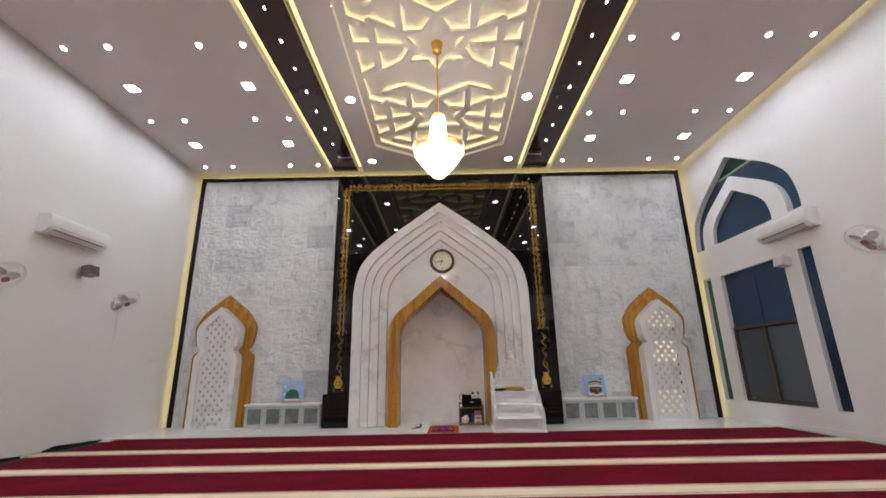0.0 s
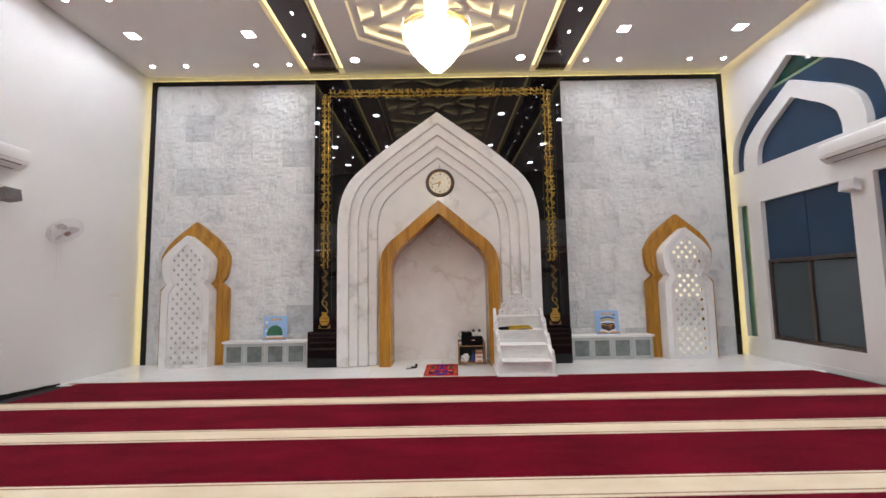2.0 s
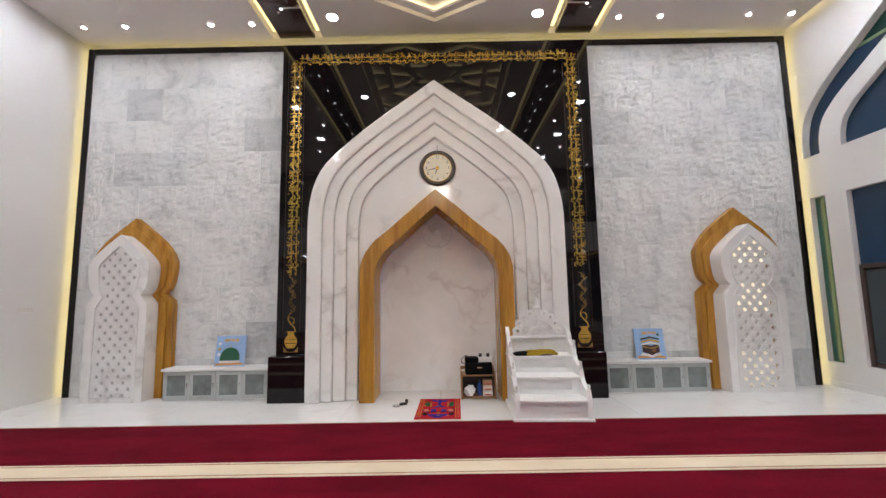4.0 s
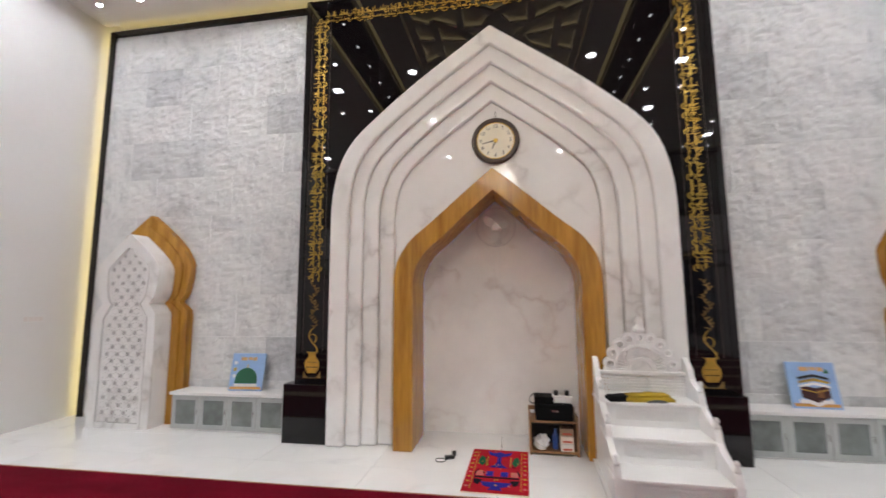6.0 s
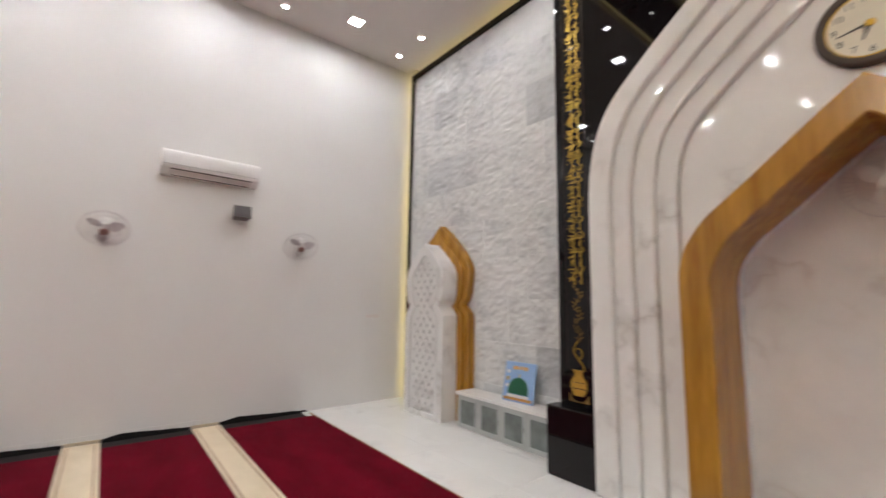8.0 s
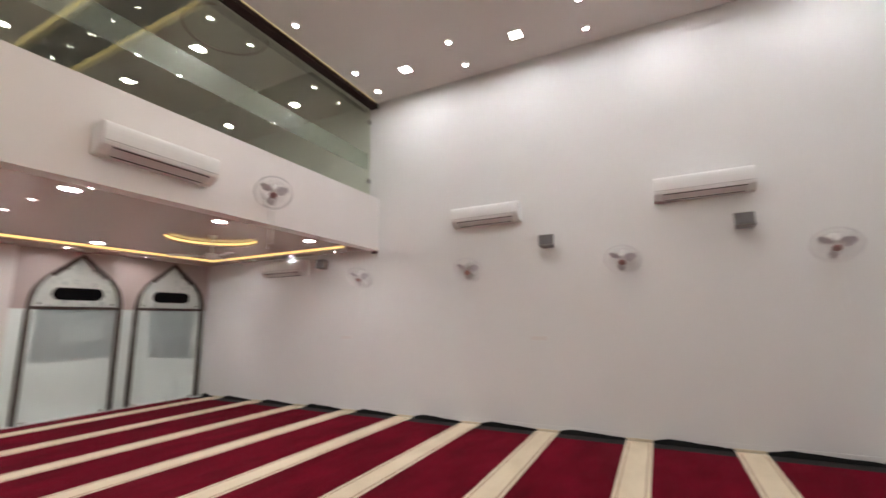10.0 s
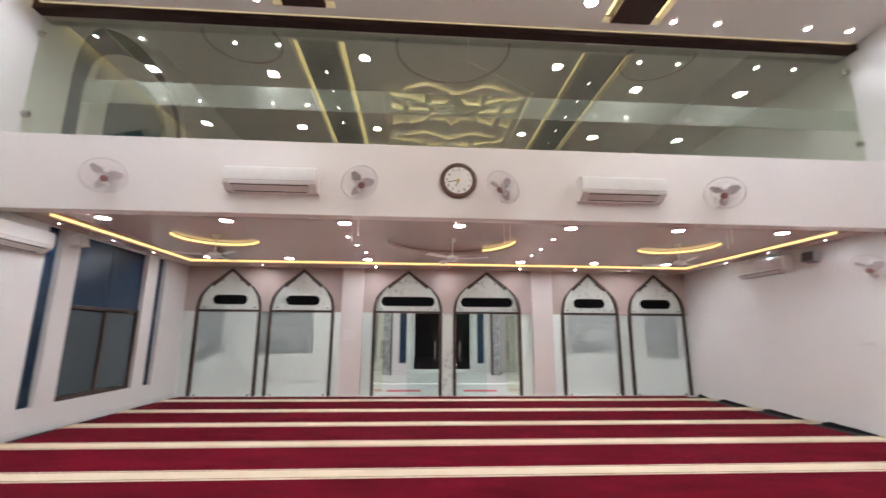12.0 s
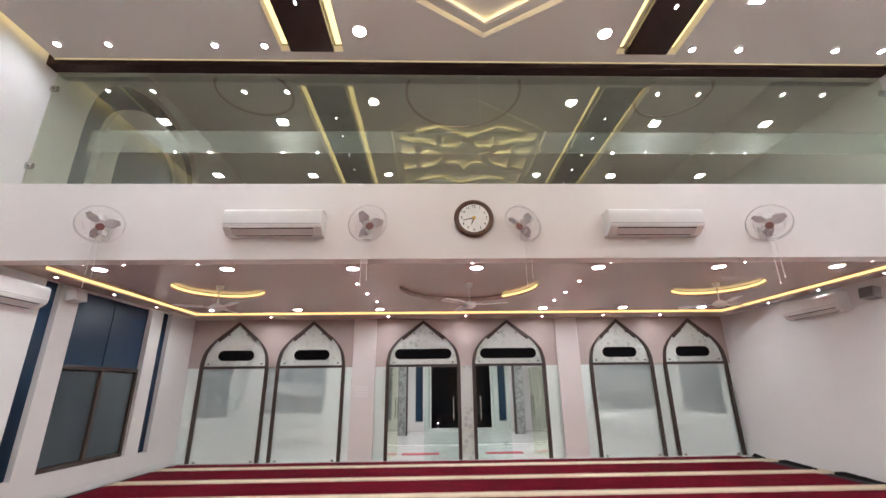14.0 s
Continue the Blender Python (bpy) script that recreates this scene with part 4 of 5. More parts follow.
def air_conditioner():
    t = thing("air_conditioner", "white wall mounted split air conditioner", "air conditioner", group="air conditioners")
    prof = smooth([(0, 0.30), (-0.15, 0.30), (-0.195, 0.285), (-0.215, 0.24), (-0.215, 0.12), (-0.20, 0.07)], 3) + [(-0.10, 0.0), (0, 0.0)]
    bm = plate(BM(), prof, [], YZ, -0.555, 0.555)
    part("body", bm, M_PLASTIC, t)
    lv = plate(BM(), [(-0.205, 0.066), (-0.198, 0.078), (-0.100, 0.006), (-0.105, -0.006)], [], YZ, -0.47, 0.47)
    part("louvre", lv, M_FLAP, t, "pale air outlet flap")
    for sy, sz, sw in ((-0.197, 0.057, 0.47), (-0.112, -0.004, 0.44)):
        part("slot", plate(BM(), [(sy, sz), (sy + 0.005, sz + 0.008), (sy + 0.014, sz + 0.001), (sy + 0.009, sz - 0.007)], [], YZ, -sw, sw), M_DARKPL, t)
    for s in (-1, 1):
        part("end_cap", plate(BM(), prof, [], YZ, s * 0.555, s * 0.563), M_PLASTIC, t)
    part("front_line", bx(-0.55, 0.55, -0.2165, -0.214, 0.105, 0.110), M_GREYPL, t)
    return t


scatter(air_conditioner, [(-W, 3.93, 3.10, 0, 0, 90), (-W, 6.94, 3.13, 0, 0, 90), (-W, -0.48, 2.51, 0, 0, 90), (W, 7.35, 3.15, 0, 0, -90), (W, 1.50, 2.45, 0, 0, -90),
                          (2.52, FACE, 3.13, 0, 0, 180), (-1.98, FACE, 3.13, 0, 0, 180)])

M_WIRE = plain("pale_guard_plastic", (0.68, 0.65, 0.66), 0.3)


def wall_fan(m, turn, tilt=42, blades=M_ROSE, cap=M_PINK):
    t = thing("wall_fan", "white oscillating wall fan with wire guard and red hub", "fan", m, group="wall fans")
    part("wall_plate", bx(-0.055, 0.055, -0.03, 0.0, -0.20, -0.04, 0.01), M_PLASTIC, t)
    part("arm", bx(-0.025, 0.025, -0.12, -0.03, -0.15, -0.09, 0.008), M_PLASTIC, t)
    part("neck", cyl(BM(), (0, -0.12, -0.07), 0.022, 0.022, 0.13, "z", 14), M_PLASTIC, t)
    mo = part("motor", cyl(BM(), (0, 0.0, 0), 0.062, 0.05, 0.12, "y", 20), M_PLASTIC, t, smooth_it=False)
    mo.matrix_basis = pose(0, -0.14, 0.0, tilt, 0, turn)
    g = BM()
    R = 0.232
    for rr, yy in ((R, -0.10), (R * 0.98, -0.07), (R * 0.66, -0.135), (R * 0.34, -0.15), (R * 0.66, -0.055)):
        b2 = ring_mesh(rr, 0.0036 if rr > 0.2 else 0.0016, 36, 5)
        bmesh.ops.translate(b2, verts=b2.verts, vec=(0, yy, 0))
        tmp = bpy.data.meshes.new("tmp")
        b2.to_mesh(tmp)
        b2.free()
        g.from_mesh(tmp)
        bpy.data.meshes.remove(tmp)
    n = 40
    for k in range(n):
        a = 2 * math.pi * k / n
        c, s = math.cos(a), math.sin(a)
        for pts in (((0.04, -0.152), (0.15, -0.138), (R, -0.10)), ((0.06, -0.05), (R, -0.075))):
            for (r0, y0), (r1, y1) in zip(pts[:-1], pts[1:]):
                vs = [g.verts.new((r0 * c + d * s, y0, r0 * s - d * c)) for d in (-0.0009, 0.0009)] + [g.verts.new((r1 * c + d * s, y1, r1 * s - d * c)) for d in (0.0009, -0.0009)]
                g.faces.new(vs)
    part("guard", g, M_WIRE, mo)
    for k in range(3):
        bl = BM()
        a0 = radians(120 * k + 20)
        rows = []
        for i in range(7):
            r = 0.045 + 0.142 * i / 6
            half = radians(26) * (0.55 + 0.6 * math.sin(math.pi * min(1, i / 5.2)) ** 0.8) * (0.10 / (r + 0.02))
            half = min(half * 1.25, 0.72)
            rows.append([bl.verts.new((r * math.cos(a0 + d), -0.09 + 0.028 * (d / 0.62), r * math.sin(a0 + d))) for d in (-half, 0.0, half)])
        for i in range(6):
            for j in range(2):
                bl.faces.new((rows[i][j], rows[i + 1][j], rows[i + 1][j + 1], rows[i][j + 1]))
        part("blade", bl, blades, mo, smooth_it=True)
    part("hub", cyl(BM(), (0, -0.155, 0), 0.045, 0.042, 0.012, "y", 20), cap, mo)
    for x in (-0.035, 0.035):
        cord = bx(x - 0.0022, x + 0.0022, -0.122, -0.118, -0.72 + x, -0.12)
        cyl(cord, (x, -0.12, -0.735 + x), 0.007, 0.004, 0.03, "z", 10)
        part("pull_cord", cord, M_PLASTIC, t)
    return t


for y, turn in ((1.49, 14), (3.64, 6), (5.92, -4), (8.15, -12)):
    wall_fan(pose(-W, y, 2.42, 0, 0, 90), turn)
for x, turn in ((4.52, 44), (1.46, 36), (-0.44, -58), (-3.38, -42)):
    wall_fan(pose(x, FACE, 3.30, 0, 0, 180), turn)
wall_fan(pose(W, 6.0, 2.72, 0, 0, -90), 10)
wall_fan(pose(-0.02, 10.12, 2.44), 0, 6, M_PLASTIC, M_PLASTIC)


M_CABI = plain("dark_grey_case", (0.20, 0.185, 0.18), 0.5)


def loudspeaker(case, cloth, tone):
    t = thing("wall_speaker", "small " + tone + " wall loudspeaker on a bracket", "loudspeaker", group="wall loudspeakers")
    part("bracket", bx(-0.02, 0.02, -0.06, 0.0, -0.02, 0.02), M_DARKPL, t)
    part("cabinet", plate(BM(), [(-0.085, -0.05), (0.085, -0.05), (0.11, -0.20), (-0.11, -0.20)], [], XY, -0.08, 0.08), case, t)
    part("grille", bx(-0.10, 0.10, -0.208, -0.201, -0.07, 0.07, 0.003), cloth, t)
    return t


M_CLOTH = plain("speaker_cloth", (0.13, 0.12, 0.12), 0.8)
scatter(lambda: loudspeaker(M_CABI, M_CLOTH, "grey"), [(-W, 4.90, 2.70, -10, 0, 90), (-W, 7.33, 2.73, -10, 0, 90), (-W, 0.55, 2.66, -10, 0, 90)])
scatter(lambda: loudspeaker(M_PLASTIC, M_FLAP, "white"), [(W, 7.55, 2.72, -10, 0, -90), (W, 0.42, 2.72, -10, 0, -90)])


def socket_plate():
    t = thing("switch_plate", "white double switch and socket plate on the wall", "switch", group="wall switch plates")
    part("plate", bx(-0.13, 0.13, -0.008, 0.0, -0.045, 0.045, 0.003), M_PLASTIC, t)
    for k in range(4):
        part("switch", bx(-0.11 + 0.058 * k, -0.065 + 0.058 * k, -0.012, -0.008, -0.028, 0.028), M_PILLAR, t)
    return t


scatter(socket_plate, [(-W, 4.68, 1.30, 0, 0, 90), (-W, 1.08, 1.29, 0, 0, 90), (-W, 9.45, 1.36, 0, 0, 90), (W, 1.35, 1.31, 0, 0, -90), (2.2, YB + 0.06, 1.42, 0, 0, 180), (2.2, YB + 0.06, 1.30, 0, 0, 180)])


def dome_camera(m):
    t = thing("security_camera", "small dark security camera under the gallery edge", "camera", m, group="security cameras")
    part("mount", cyl(BM(), (0, 0, -0.012), 0.03, 0.03, 0.024, "z", 16), M_PLASTIC, t)
    part("barrel", cyl(BM(), (0, 0.02, -0.045), 0.03, 0.026, 0.10, "y", 16), M_DARKPL, t)


dome_camera(pose(-5.86, FACE - 0.05, SOFF - 0.03))
dome_camera(pose(5.86, FACE - 0.05, SOFF - 0.03))


# ---------------- chandelier ----------------
def lathe(prof, seg=40):
    bm = BM()
    vs = [[bm.verts.new((r * math.cos(a), r * math.sin(a), z)) for r, z in prof] for a in [2 * math.pi * i / seg for i in range(seg)]]
    for i in range(seg):
        for j in range(len(prof) - 1):
            bm.faces.new((vs[i][j], vs[(i + 1) % seg][j], vs[(i + 1) % seg][j + 1], vs[i][j + 1]))
    bmesh.ops.remove_doubles(bm, verts=bm.verts, dist=1e-5)
    bmesh.ops.recalc_face_normals(bm, faces=bm.faces)
    return bm


ch = thing("chandelier", "tall crystal chandelier glowing warm white on a brass rod", "chandelier", pose(0, 5.9, 0))
part("ceiling_rose", lathe([(0, CEIL + 0.112), (0.09, CEIL + 0.112), (0.07, CEIL - 0.05), (0.012, CEIL - 0.07), (0, CEIL - 0.07)]), M_GOLD, ch)
part("rod", cyl(BM(), (0, 0, 5.18), 0.012, 0.012, 1.14, "z", 12), M_GOLD, ch)
part("core", lathe([(0, 4.60), (0.085, 4.58), (0.10, 4.30), (0.125, 4.14), (0.27, 4.06), (0.265, 4.00), (0.155, 3.82), (0.05, 3.69), (0, 3.655)]), M_CRYSTAL, ch, "glowing crystal body")
for r, z in ((0.085, 4.625), (0.36, 4.05), (0.355, 4.08)):
    b = BM()
    for k in range(48):
        a = 2 * math.pi * k / 48
        bmesh.ops.create_cube(b, size=1, matrix=Matrix.Translation((r * math.cos(a), r * math.sin(a), z)) @ Matrix.Rotation(a, 4, "Z") @ Matrix.Diagonal((0.008, 0.047 * r / 0.36, 0.012, 1)))
    part("brass_ring", b, M_GOLD, ch)
M_DROP = clear_glass("crystal_drop", (0.97, 0.95, 0.90), 0.25)
for (r0, z0, r1, z1, n, count) in ((0.105, 4.61, 0.125, 4.16, 30, 11), (0.355, 4.04, 0.05, 3.65, 48, 12), (0.36, 4.16, 0.36, 4.05, 56, 4), (0.13, 4.15, 0.35, 4.13, 34, 5)):
    b = BM()
    for k in range(n):
        a = 2 * math.pi * k / n
        for j in range(count):
            f = (j + 0.5) / count
            r, z = r0 + (r1 - r0) * f + (0.02 * math.sin(f * math.pi) if z1 < 3.8 else 0.0), z0 + (z1 - z0) * f
            bmesh.ops.create_cone(b, cap_ends=False, segments=4, radius1=0.011, radius2=0.002, depth=0.036, matrix=Matrix.Translation((r * math.cos(a), r * math.sin(a), z)))
    tagged(part("crystal_fringe", b, M_DROP, ch), kind="stuff")


# ---------------- niche: steps, rack, mat ----------------
M_CARVED = marble("carved_marble", (0.84, 0.835, 0.83), (0.70, 0.70, 0.70), 0.3, 0.8, 0.2, 0.95)
M_RELIEF, rn, rl, rb = mat("carved_relief")
rb.inputs["Base Color"].default_value, rb.inputs["Roughness"].default_value = (0.80, 0.79, 0.785, 1), 0.4
rv = noise_node(rn, rl, 26, 1.0, 0.4, stretch=(0.7, 1, 1))
rv.inputs["Distortion"].default_value = 2.2
rr = ramp(rn, rl, rv.outputs[0], [(0.40, (0, 0, 0)), (0.50, (1, 1, 1)), (0.60, (0, 0, 0))])
bump(rn, rl, rr.outputs[0], rb, 0.8, 0.012)
mb = thing("pulpit_steps", "white carved marble pulpit with three steps and shell crest", "pulpit")
MX0, MX1 = 0.885, 1.755
mb.matrix_basis = pose(1.315, 8.37, 0, 0, 0, -2.6) @ Matrix.Translation((-1.32, -8.37, 0))
for k, (y0, z) in enumerate(((8.38, 0.235), (8.68, 0.447), (8.98, 0.66))):
    part("riser", bx(MX0 + 0.05, MX1 - 0.05, y0 + 0.02, 9.34, 0.0 if k == 0 else (0.235, 0.447)[k - 1], z - 0.03), M_CARVED, mb)
    part("tread", bx(MX0 - 0.012, MX1 + 0.012, y0 - 0.012, 9.34 if k == 2 else y0 + 0.33, z - 0.026, z, 0.006), M_CARVED, mb)
    part("relief_panel", bx(MX0 + 0.14, MX1 - 0.14, y0 + 0.016, y0 + 0.022, z - 0.155, z - 0.065), M_RELIEF, mb)
    part("carving", plate(BM(), rect(MX0 + 0.12, MX1 - 0.12, z - 0.17, z - 0.05), [rect(MX0 + 0.14, MX1 - 0.14, z - 0.155, z - 0.065)], XZ, y0 + 0.014, y0 + 0.02), M_CARVED, mb)
part("base_slab", bx(MX0 - 0.03, MX1 + 0.02, 8.34, 9.36, 0.0, 0.035, 0.006), M_CARVED, mb)
side = [(8.36, 0.035)] + smooth([(8.36, 0.30), (8.38, 0.37), (8.44, 0.40), (8.52, 0.42), (8.62, 0.47), (8.66, 0.50)], 3) + smooth([(8.665, 0.52), (8.68, 0.585), (8.74, 0.615), (8.82, 0.635), (8.92, 0.68), (8.96, 0.71)], 3) + smooth([(8.965, 0.73), (8.98, 0.80), (9.04, 0.84), (9.14, 0.87), (9.26, 0.95), (9.34, 1.01)], 3) + [(9.36, 1.01), (9.36, 0.035)]
for x in (MX0, MX1 - 0.05):
    part("side_panel", plate(BM(), [(y, z - 0.055 if 0.1 < z and y < 9.2 else z) for y, z in side], [], YZ, x, x + 0.05), M_CARVED, mb)
    for y, z in ((8.39, 0.345), (8.70, 0.565), (8.99, 0.79)):
        part("finial", lathe([(0, 0.07), (0.014, 0.06), (0.022, 0.04), (0.012, 0.02), (0.024, 0.0), (0.024, -0.02), (0, -0.02)], 14), M_CARVED, mb, smooth_it=True).location = (x + 0.025, y, z)
lt = []
for i in range(26):
    for k in range(6):
        px, pz = 0.955 + 0.030 * i + 0.015 * (k % 2), 0.70 + 0.027 * k
        if px < 1.69:
            lt.append([(px, pz - 0.009), (px + 0.010, pz), (px, pz + 0.009), (px - 0.010, pz)])
part("lattice_back", plate(BM(), rect(MX0 + 0.05, MX1 - 0.05, 0.66, 0.85), lt, XZ, 9.28, 9.31), M_CARVED, mb)
part("back_rail", bx(MX0 + 0.05, MX1 - 0.05, 9.265, 9.325, 0.85, 0.885, 0.006), M_CARVED, mb)
CX = (MX0 + MX1) / 2
shell = [(CX + 0.345, 0.885)]
for k in range(9):
    a0 = math.pi * k / 9
    for j in range(5):
        a = a0 + math.pi / 9 * j / 5
        shell.append((CX + (0.335 + 0.035 * math.sin(math.pi * j / 5)) * math.cos(a) * 0.94, 0.90 + (0.335 + 0.035 * math.sin(math.pi * j / 5)) * math.sin(a)))
shell.append((CX - 0.345, 0.885))
slits = []
for k in range(21):
    a = math.pi * (k + 0.5) / 21
    c, s = math.cos(a), math.sin(a)
    slits.append([(CX + r * c * 0.94 - w * s, 0.895 + r * s * 0.92 + w * c) for r, w in ((0.145, -0.003), (0.232, -0.007), (0.232, 0.007), (0.145, 0.003))])
for k in range(9):
    a = math.pi * (k + 0.5) / 9
    slits.append(circle(CX + 0.30 * math.cos(a) * 0.94, 0.90 + 0.305 * math.sin(a), 0.021, 10))
part("shell_crest", plate(BM(), shell, slits, XZ, 9.28, 9.315), M_CARVED, mb)
for k in range(9):
    a = math.pi * (k + 0.5) / 9
    part("shell_ring", ring_mesh(0.030, 0.009, 20, 8), M_CARVED, mb).matrix_basis = pose(CX + 0.30 * math.cos(a) * 0.94, 9.278, 0.90 + 0.305 * math.sin(a))
part("shell_rib", band(BM(), [(CX + 0.262 * math.cos(a) * 0.94, 0.888 + 0.25 * math.sin(a)) for a in [math.pi * k / 24 for k in range(25)]], [(CX + 0.245 * math.cos(a) * 0.94, 0.888 + 0.234 * math.sin(a)) for a in [math.pi * k / 24 for k in range(25)]], 9.268, 9.282), M_CARVED, mb)
part("shell_arc", band(BM(), [(CX + 0.13 * math.cos(a) * 0.94, 0.885 + 0.13 * math.sin(a)) for a in [math.pi * k / 16 for k in range(17)]], [(CX + 0.10 * math.cos(a) * 0.94, 0.885 + 0.10 * math.sin(a)) for a in [math.pi * k / 16 for k in range(17)]], 9.262, 9.282), M_CARVED, mb)
part("crest_finial", lathe([(0, 0.16), (0.02, 0.14), (0.035, 0.10), (0.02, 0.07), (0.05, 0.04), (0.06, 0.01), (0.03, 0.0), (0, 0.0)], 16), M_CARVED, mb, smooth_it=True).location = (CX, 9.297, 1.255)

cl = thing("folded_cloth", "folded gold and black cloth lying on the pulpit seat", "cloth", pose(1.25, 9.10, 0.66, 0, 0, 6))
M_YEL = carpet_mat("gold_cloth", (0.42, 0.29, 0.03), (0.28, 0.18, 0.02))


def fold(bm, x0, x1, y0, y1, z0, z1, seed):
    n = 10
    top, bot = [], []
    for i in range(n + 1):
        x = x0 + (x1 - x0) * i / n
        tr, br = [], []
        for j in range(6):
            y = y0 + (y1 - y0) * j / 5
            e = 0.010 * noise.noise(Vector((x * 14, y * 14, seed)))
            rim = 0.5 if (i in (0, n) or j in (0, 5)) else 1.0
            tr.append(bm.verts.new((x, y + e, z0 + (z1 - z0) * rim + e * 0.8 * rim)))
            br.append(bm.verts.new((x, y + e, z0)))
        top.append(tr)
        bot.append(br)
    for i in range(n):
        for j in range(5):
            bm.faces.new((top[i][j], top[i + 1][j], top[i + 1][j + 1], top[i][j + 1]))
            bm.faces.new((bot[i][j], bot[i][j + 1], bot[i + 1][j + 1], bot[i + 1][j]))
    for i in range(n):
        bm.faces.new((bot[i][0], bot[i + 1][0], top[i + 1][0], top[i][0]))
        bm.faces.new((top[i][5], top[i + 1][5], bot[i + 1][5], bot[i][5]))
    for j in range(5):
        bm.faces.new((top[0][j], top[0][j + 1], bot[0][j + 1], bot[0][j]))
        bm.faces.new((bot[n][j], bot[n][j + 1], top[n][j + 1], top[n][j]))
    bmesh.ops.recalc_face_normals(bm, faces=bm.faces)
    return bm


part("gold_fold", fold(BM(), -0.12, 0.30, -0.11, 0.10, 0.0, 0.05, 2.0), M_YEL, cl, smooth_it=True)
part("black_fold", fold(BM(), -0.26, -0.08, -0.10, 0.08, 0.0, 0.045, 7.0), M_MATTE, cl, smooth_it=True)
part("gold_fold", fold(BM(), -0.09, 0.27, -0.09, 0.02, 0.046, 0.066, 4.0), M_YEL, cl, smooth_it=True)
part("black_edge", fold(BM(), 0.05, 0.22, -0.14, -0.10, 0.0, 0.018, 9.0), M_DARKPL, cl, smooth_it=True)

rk = thing("equipment_rack", "small open wooden rack beside the niche", "rack", pose(0.54, 9.63, 0))
M_RACK = wood_mat("rack_board", (0.22, 0.11, 0.045), (0.34, 0.18, 0.08), 0.5, (1.2, 9, 9))
for x in (-0.245, 0.225):
    part("side", bx(x, x + 0.02, -0.15, 0.15, 0.0, 0.38), M_RACK, rk)
for z in (0.02, 0.32):
    part("shelf", bx(-0.225, 0.225, -0.15, 0.15, z, z + 0.02), M_RACK, rk)
part("back", bx(-0.225, 0.225, 0.14, 0.15, 0.04, 0.32), M_DARKPL, rk)
part("rail", bx(-0.245, 0.245, 0.13, 0.15, 0.38, 0.42), M_RACK, rk)
am = thing("amplifier", "black amplifier box on top of the wooden rack", "amplifier", pose(0.55, 9.60, 0.34))
part("case", bx(-0.19, 0.19, -0.13, 0.12, 0.0, 0.16, 0.02), M_MATTE, am)
part("upper_case", bx(-0.19, 0.0, -0.10, 0.11, 0.16, 0.23, 0.01), M_MATTE, am)
part("name_plate", bx(-0.03, 0.04, -0.134, -0.13, 0.09, 0.11), M_STEEL, am)
part("cable", ring_mesh(0.06, 0.006, 24, 6), M_DARKPL, am).matrix_basis = pose(-0.19, -0.02, 0.20, 20, 0, 30)
ps = thing("power_strip", "white power socket strip with plugs on the amplifier", "power strip", pose(0.64, 9.58, 0.505))
part("strip", bx(-0.10, 0.10, -0.05, 0.05, 0.0, 0.07, 0.008), M_PLASTIC, ps)
for x in (-0.06, 0.05):
    part("plug", bx(x - 0.022, x + 0.022, -0.02, 0.025, 0.07, 0.12, 0.006), M_DARKPL, ps)
bg = thing("plastic_bag", "crumpled white plastic bag on the lower rack shelf", "bag", pose(0.42, 9.56, 0.04))
bb = BM()
bmesh.ops.create_icosphere(bb, subdivisions=3, radius=0.075)
for v in bb.verts:
    v.co = v.co * (1 + 0.5 * noise.noise(v.co * 26)) + Vector((0, 0, 0.07))
    v.co.z = max(0.0, v.co.z)
part("bag_skin", bb, M_PLASTIC, bg)
for k, (z, c) in enumerate(((0.04, (0.75, 0.72, 0.68)), (0.115, (0.70, 0.60, 0.52)), (0.19, (0.30, 0.20, 0.12)))):
    cb_ = thing("carton", "small stacked cardboard carton on the rack shelf", "carton", pose(0.67, 9.57, z), group="cartons on the rack")
    part("box", bx(-0.065, 0.065, -0.07, 0.06, 0.0, 0.07, 0.003), plain("carton_print", c, 0.5), cb_)
    part("label", bx(-0.045, 0.045, -0.0725, -0.07, 0.012, 0.03), plain("red_label", (0.5, 0.08, 0.04), 0.5), cb_)
bt = thing("blue_bottle", "small blue bottle standing on the rack shelf", "bottle", pose(0.56, 9.58, 0.04))
part("bottle_body", lathe([(0, 0), (0.03, 0), (0.032, 0.13), (0.014, 0.17), (0.014, 0.2), (0, 0.2)], 16), plain("blue_plastic", (0.02, 0.06, 0.25), 0.3), bt)

mt = thing("prayer_mat", "small red patterned prayer mat before the niche", "mat", pose(-0.015, 9.04, 0.001, 0, 0, -1.5))
M_MATR = carpet_mat("red_mat", (0.50, 0.015, 0.03), (0.34, 0.010, 0.02))
part("ground", bx(-0.28, 0.28, -0.50, 0.50, 0.0, 0.008), M_MATR, mt)
mats = [carpet_mat("mat_" + n, c, tuple(v * 0.7 for v in c)) for n, c in (("blue", (0.03, 0.03, 0.30)), ("green", (0.02, 0.13, 0.05)), ("black", (0.015, 0.012, 0.02)), ("yellow", (0.55, 0.33, 0.05)), ("pink", (0.60, 0.18, 0.16)))]
for sx in (-1, 1):
    part("border_line", bx(sx * 0.215 - 0.003, sx * 0.215 + 0.003, -0.44, 0.44, 0.008, 0.0105), mats[3], mt)
for k in range(9):
    for sx in (-1, 1):
        part("border_motif", plate(BM(), circle(sx * 0.247, -0.40 + 0.1 * k, 0.016, 8), [], XY, 0.008, 0.0108), mats[3 if k % 3 else 4], mt)
def motif(name, pts, colour, z):
    part(name, plate(BM(), pts, [], XY, 0.006, z), mats[colour], mt)


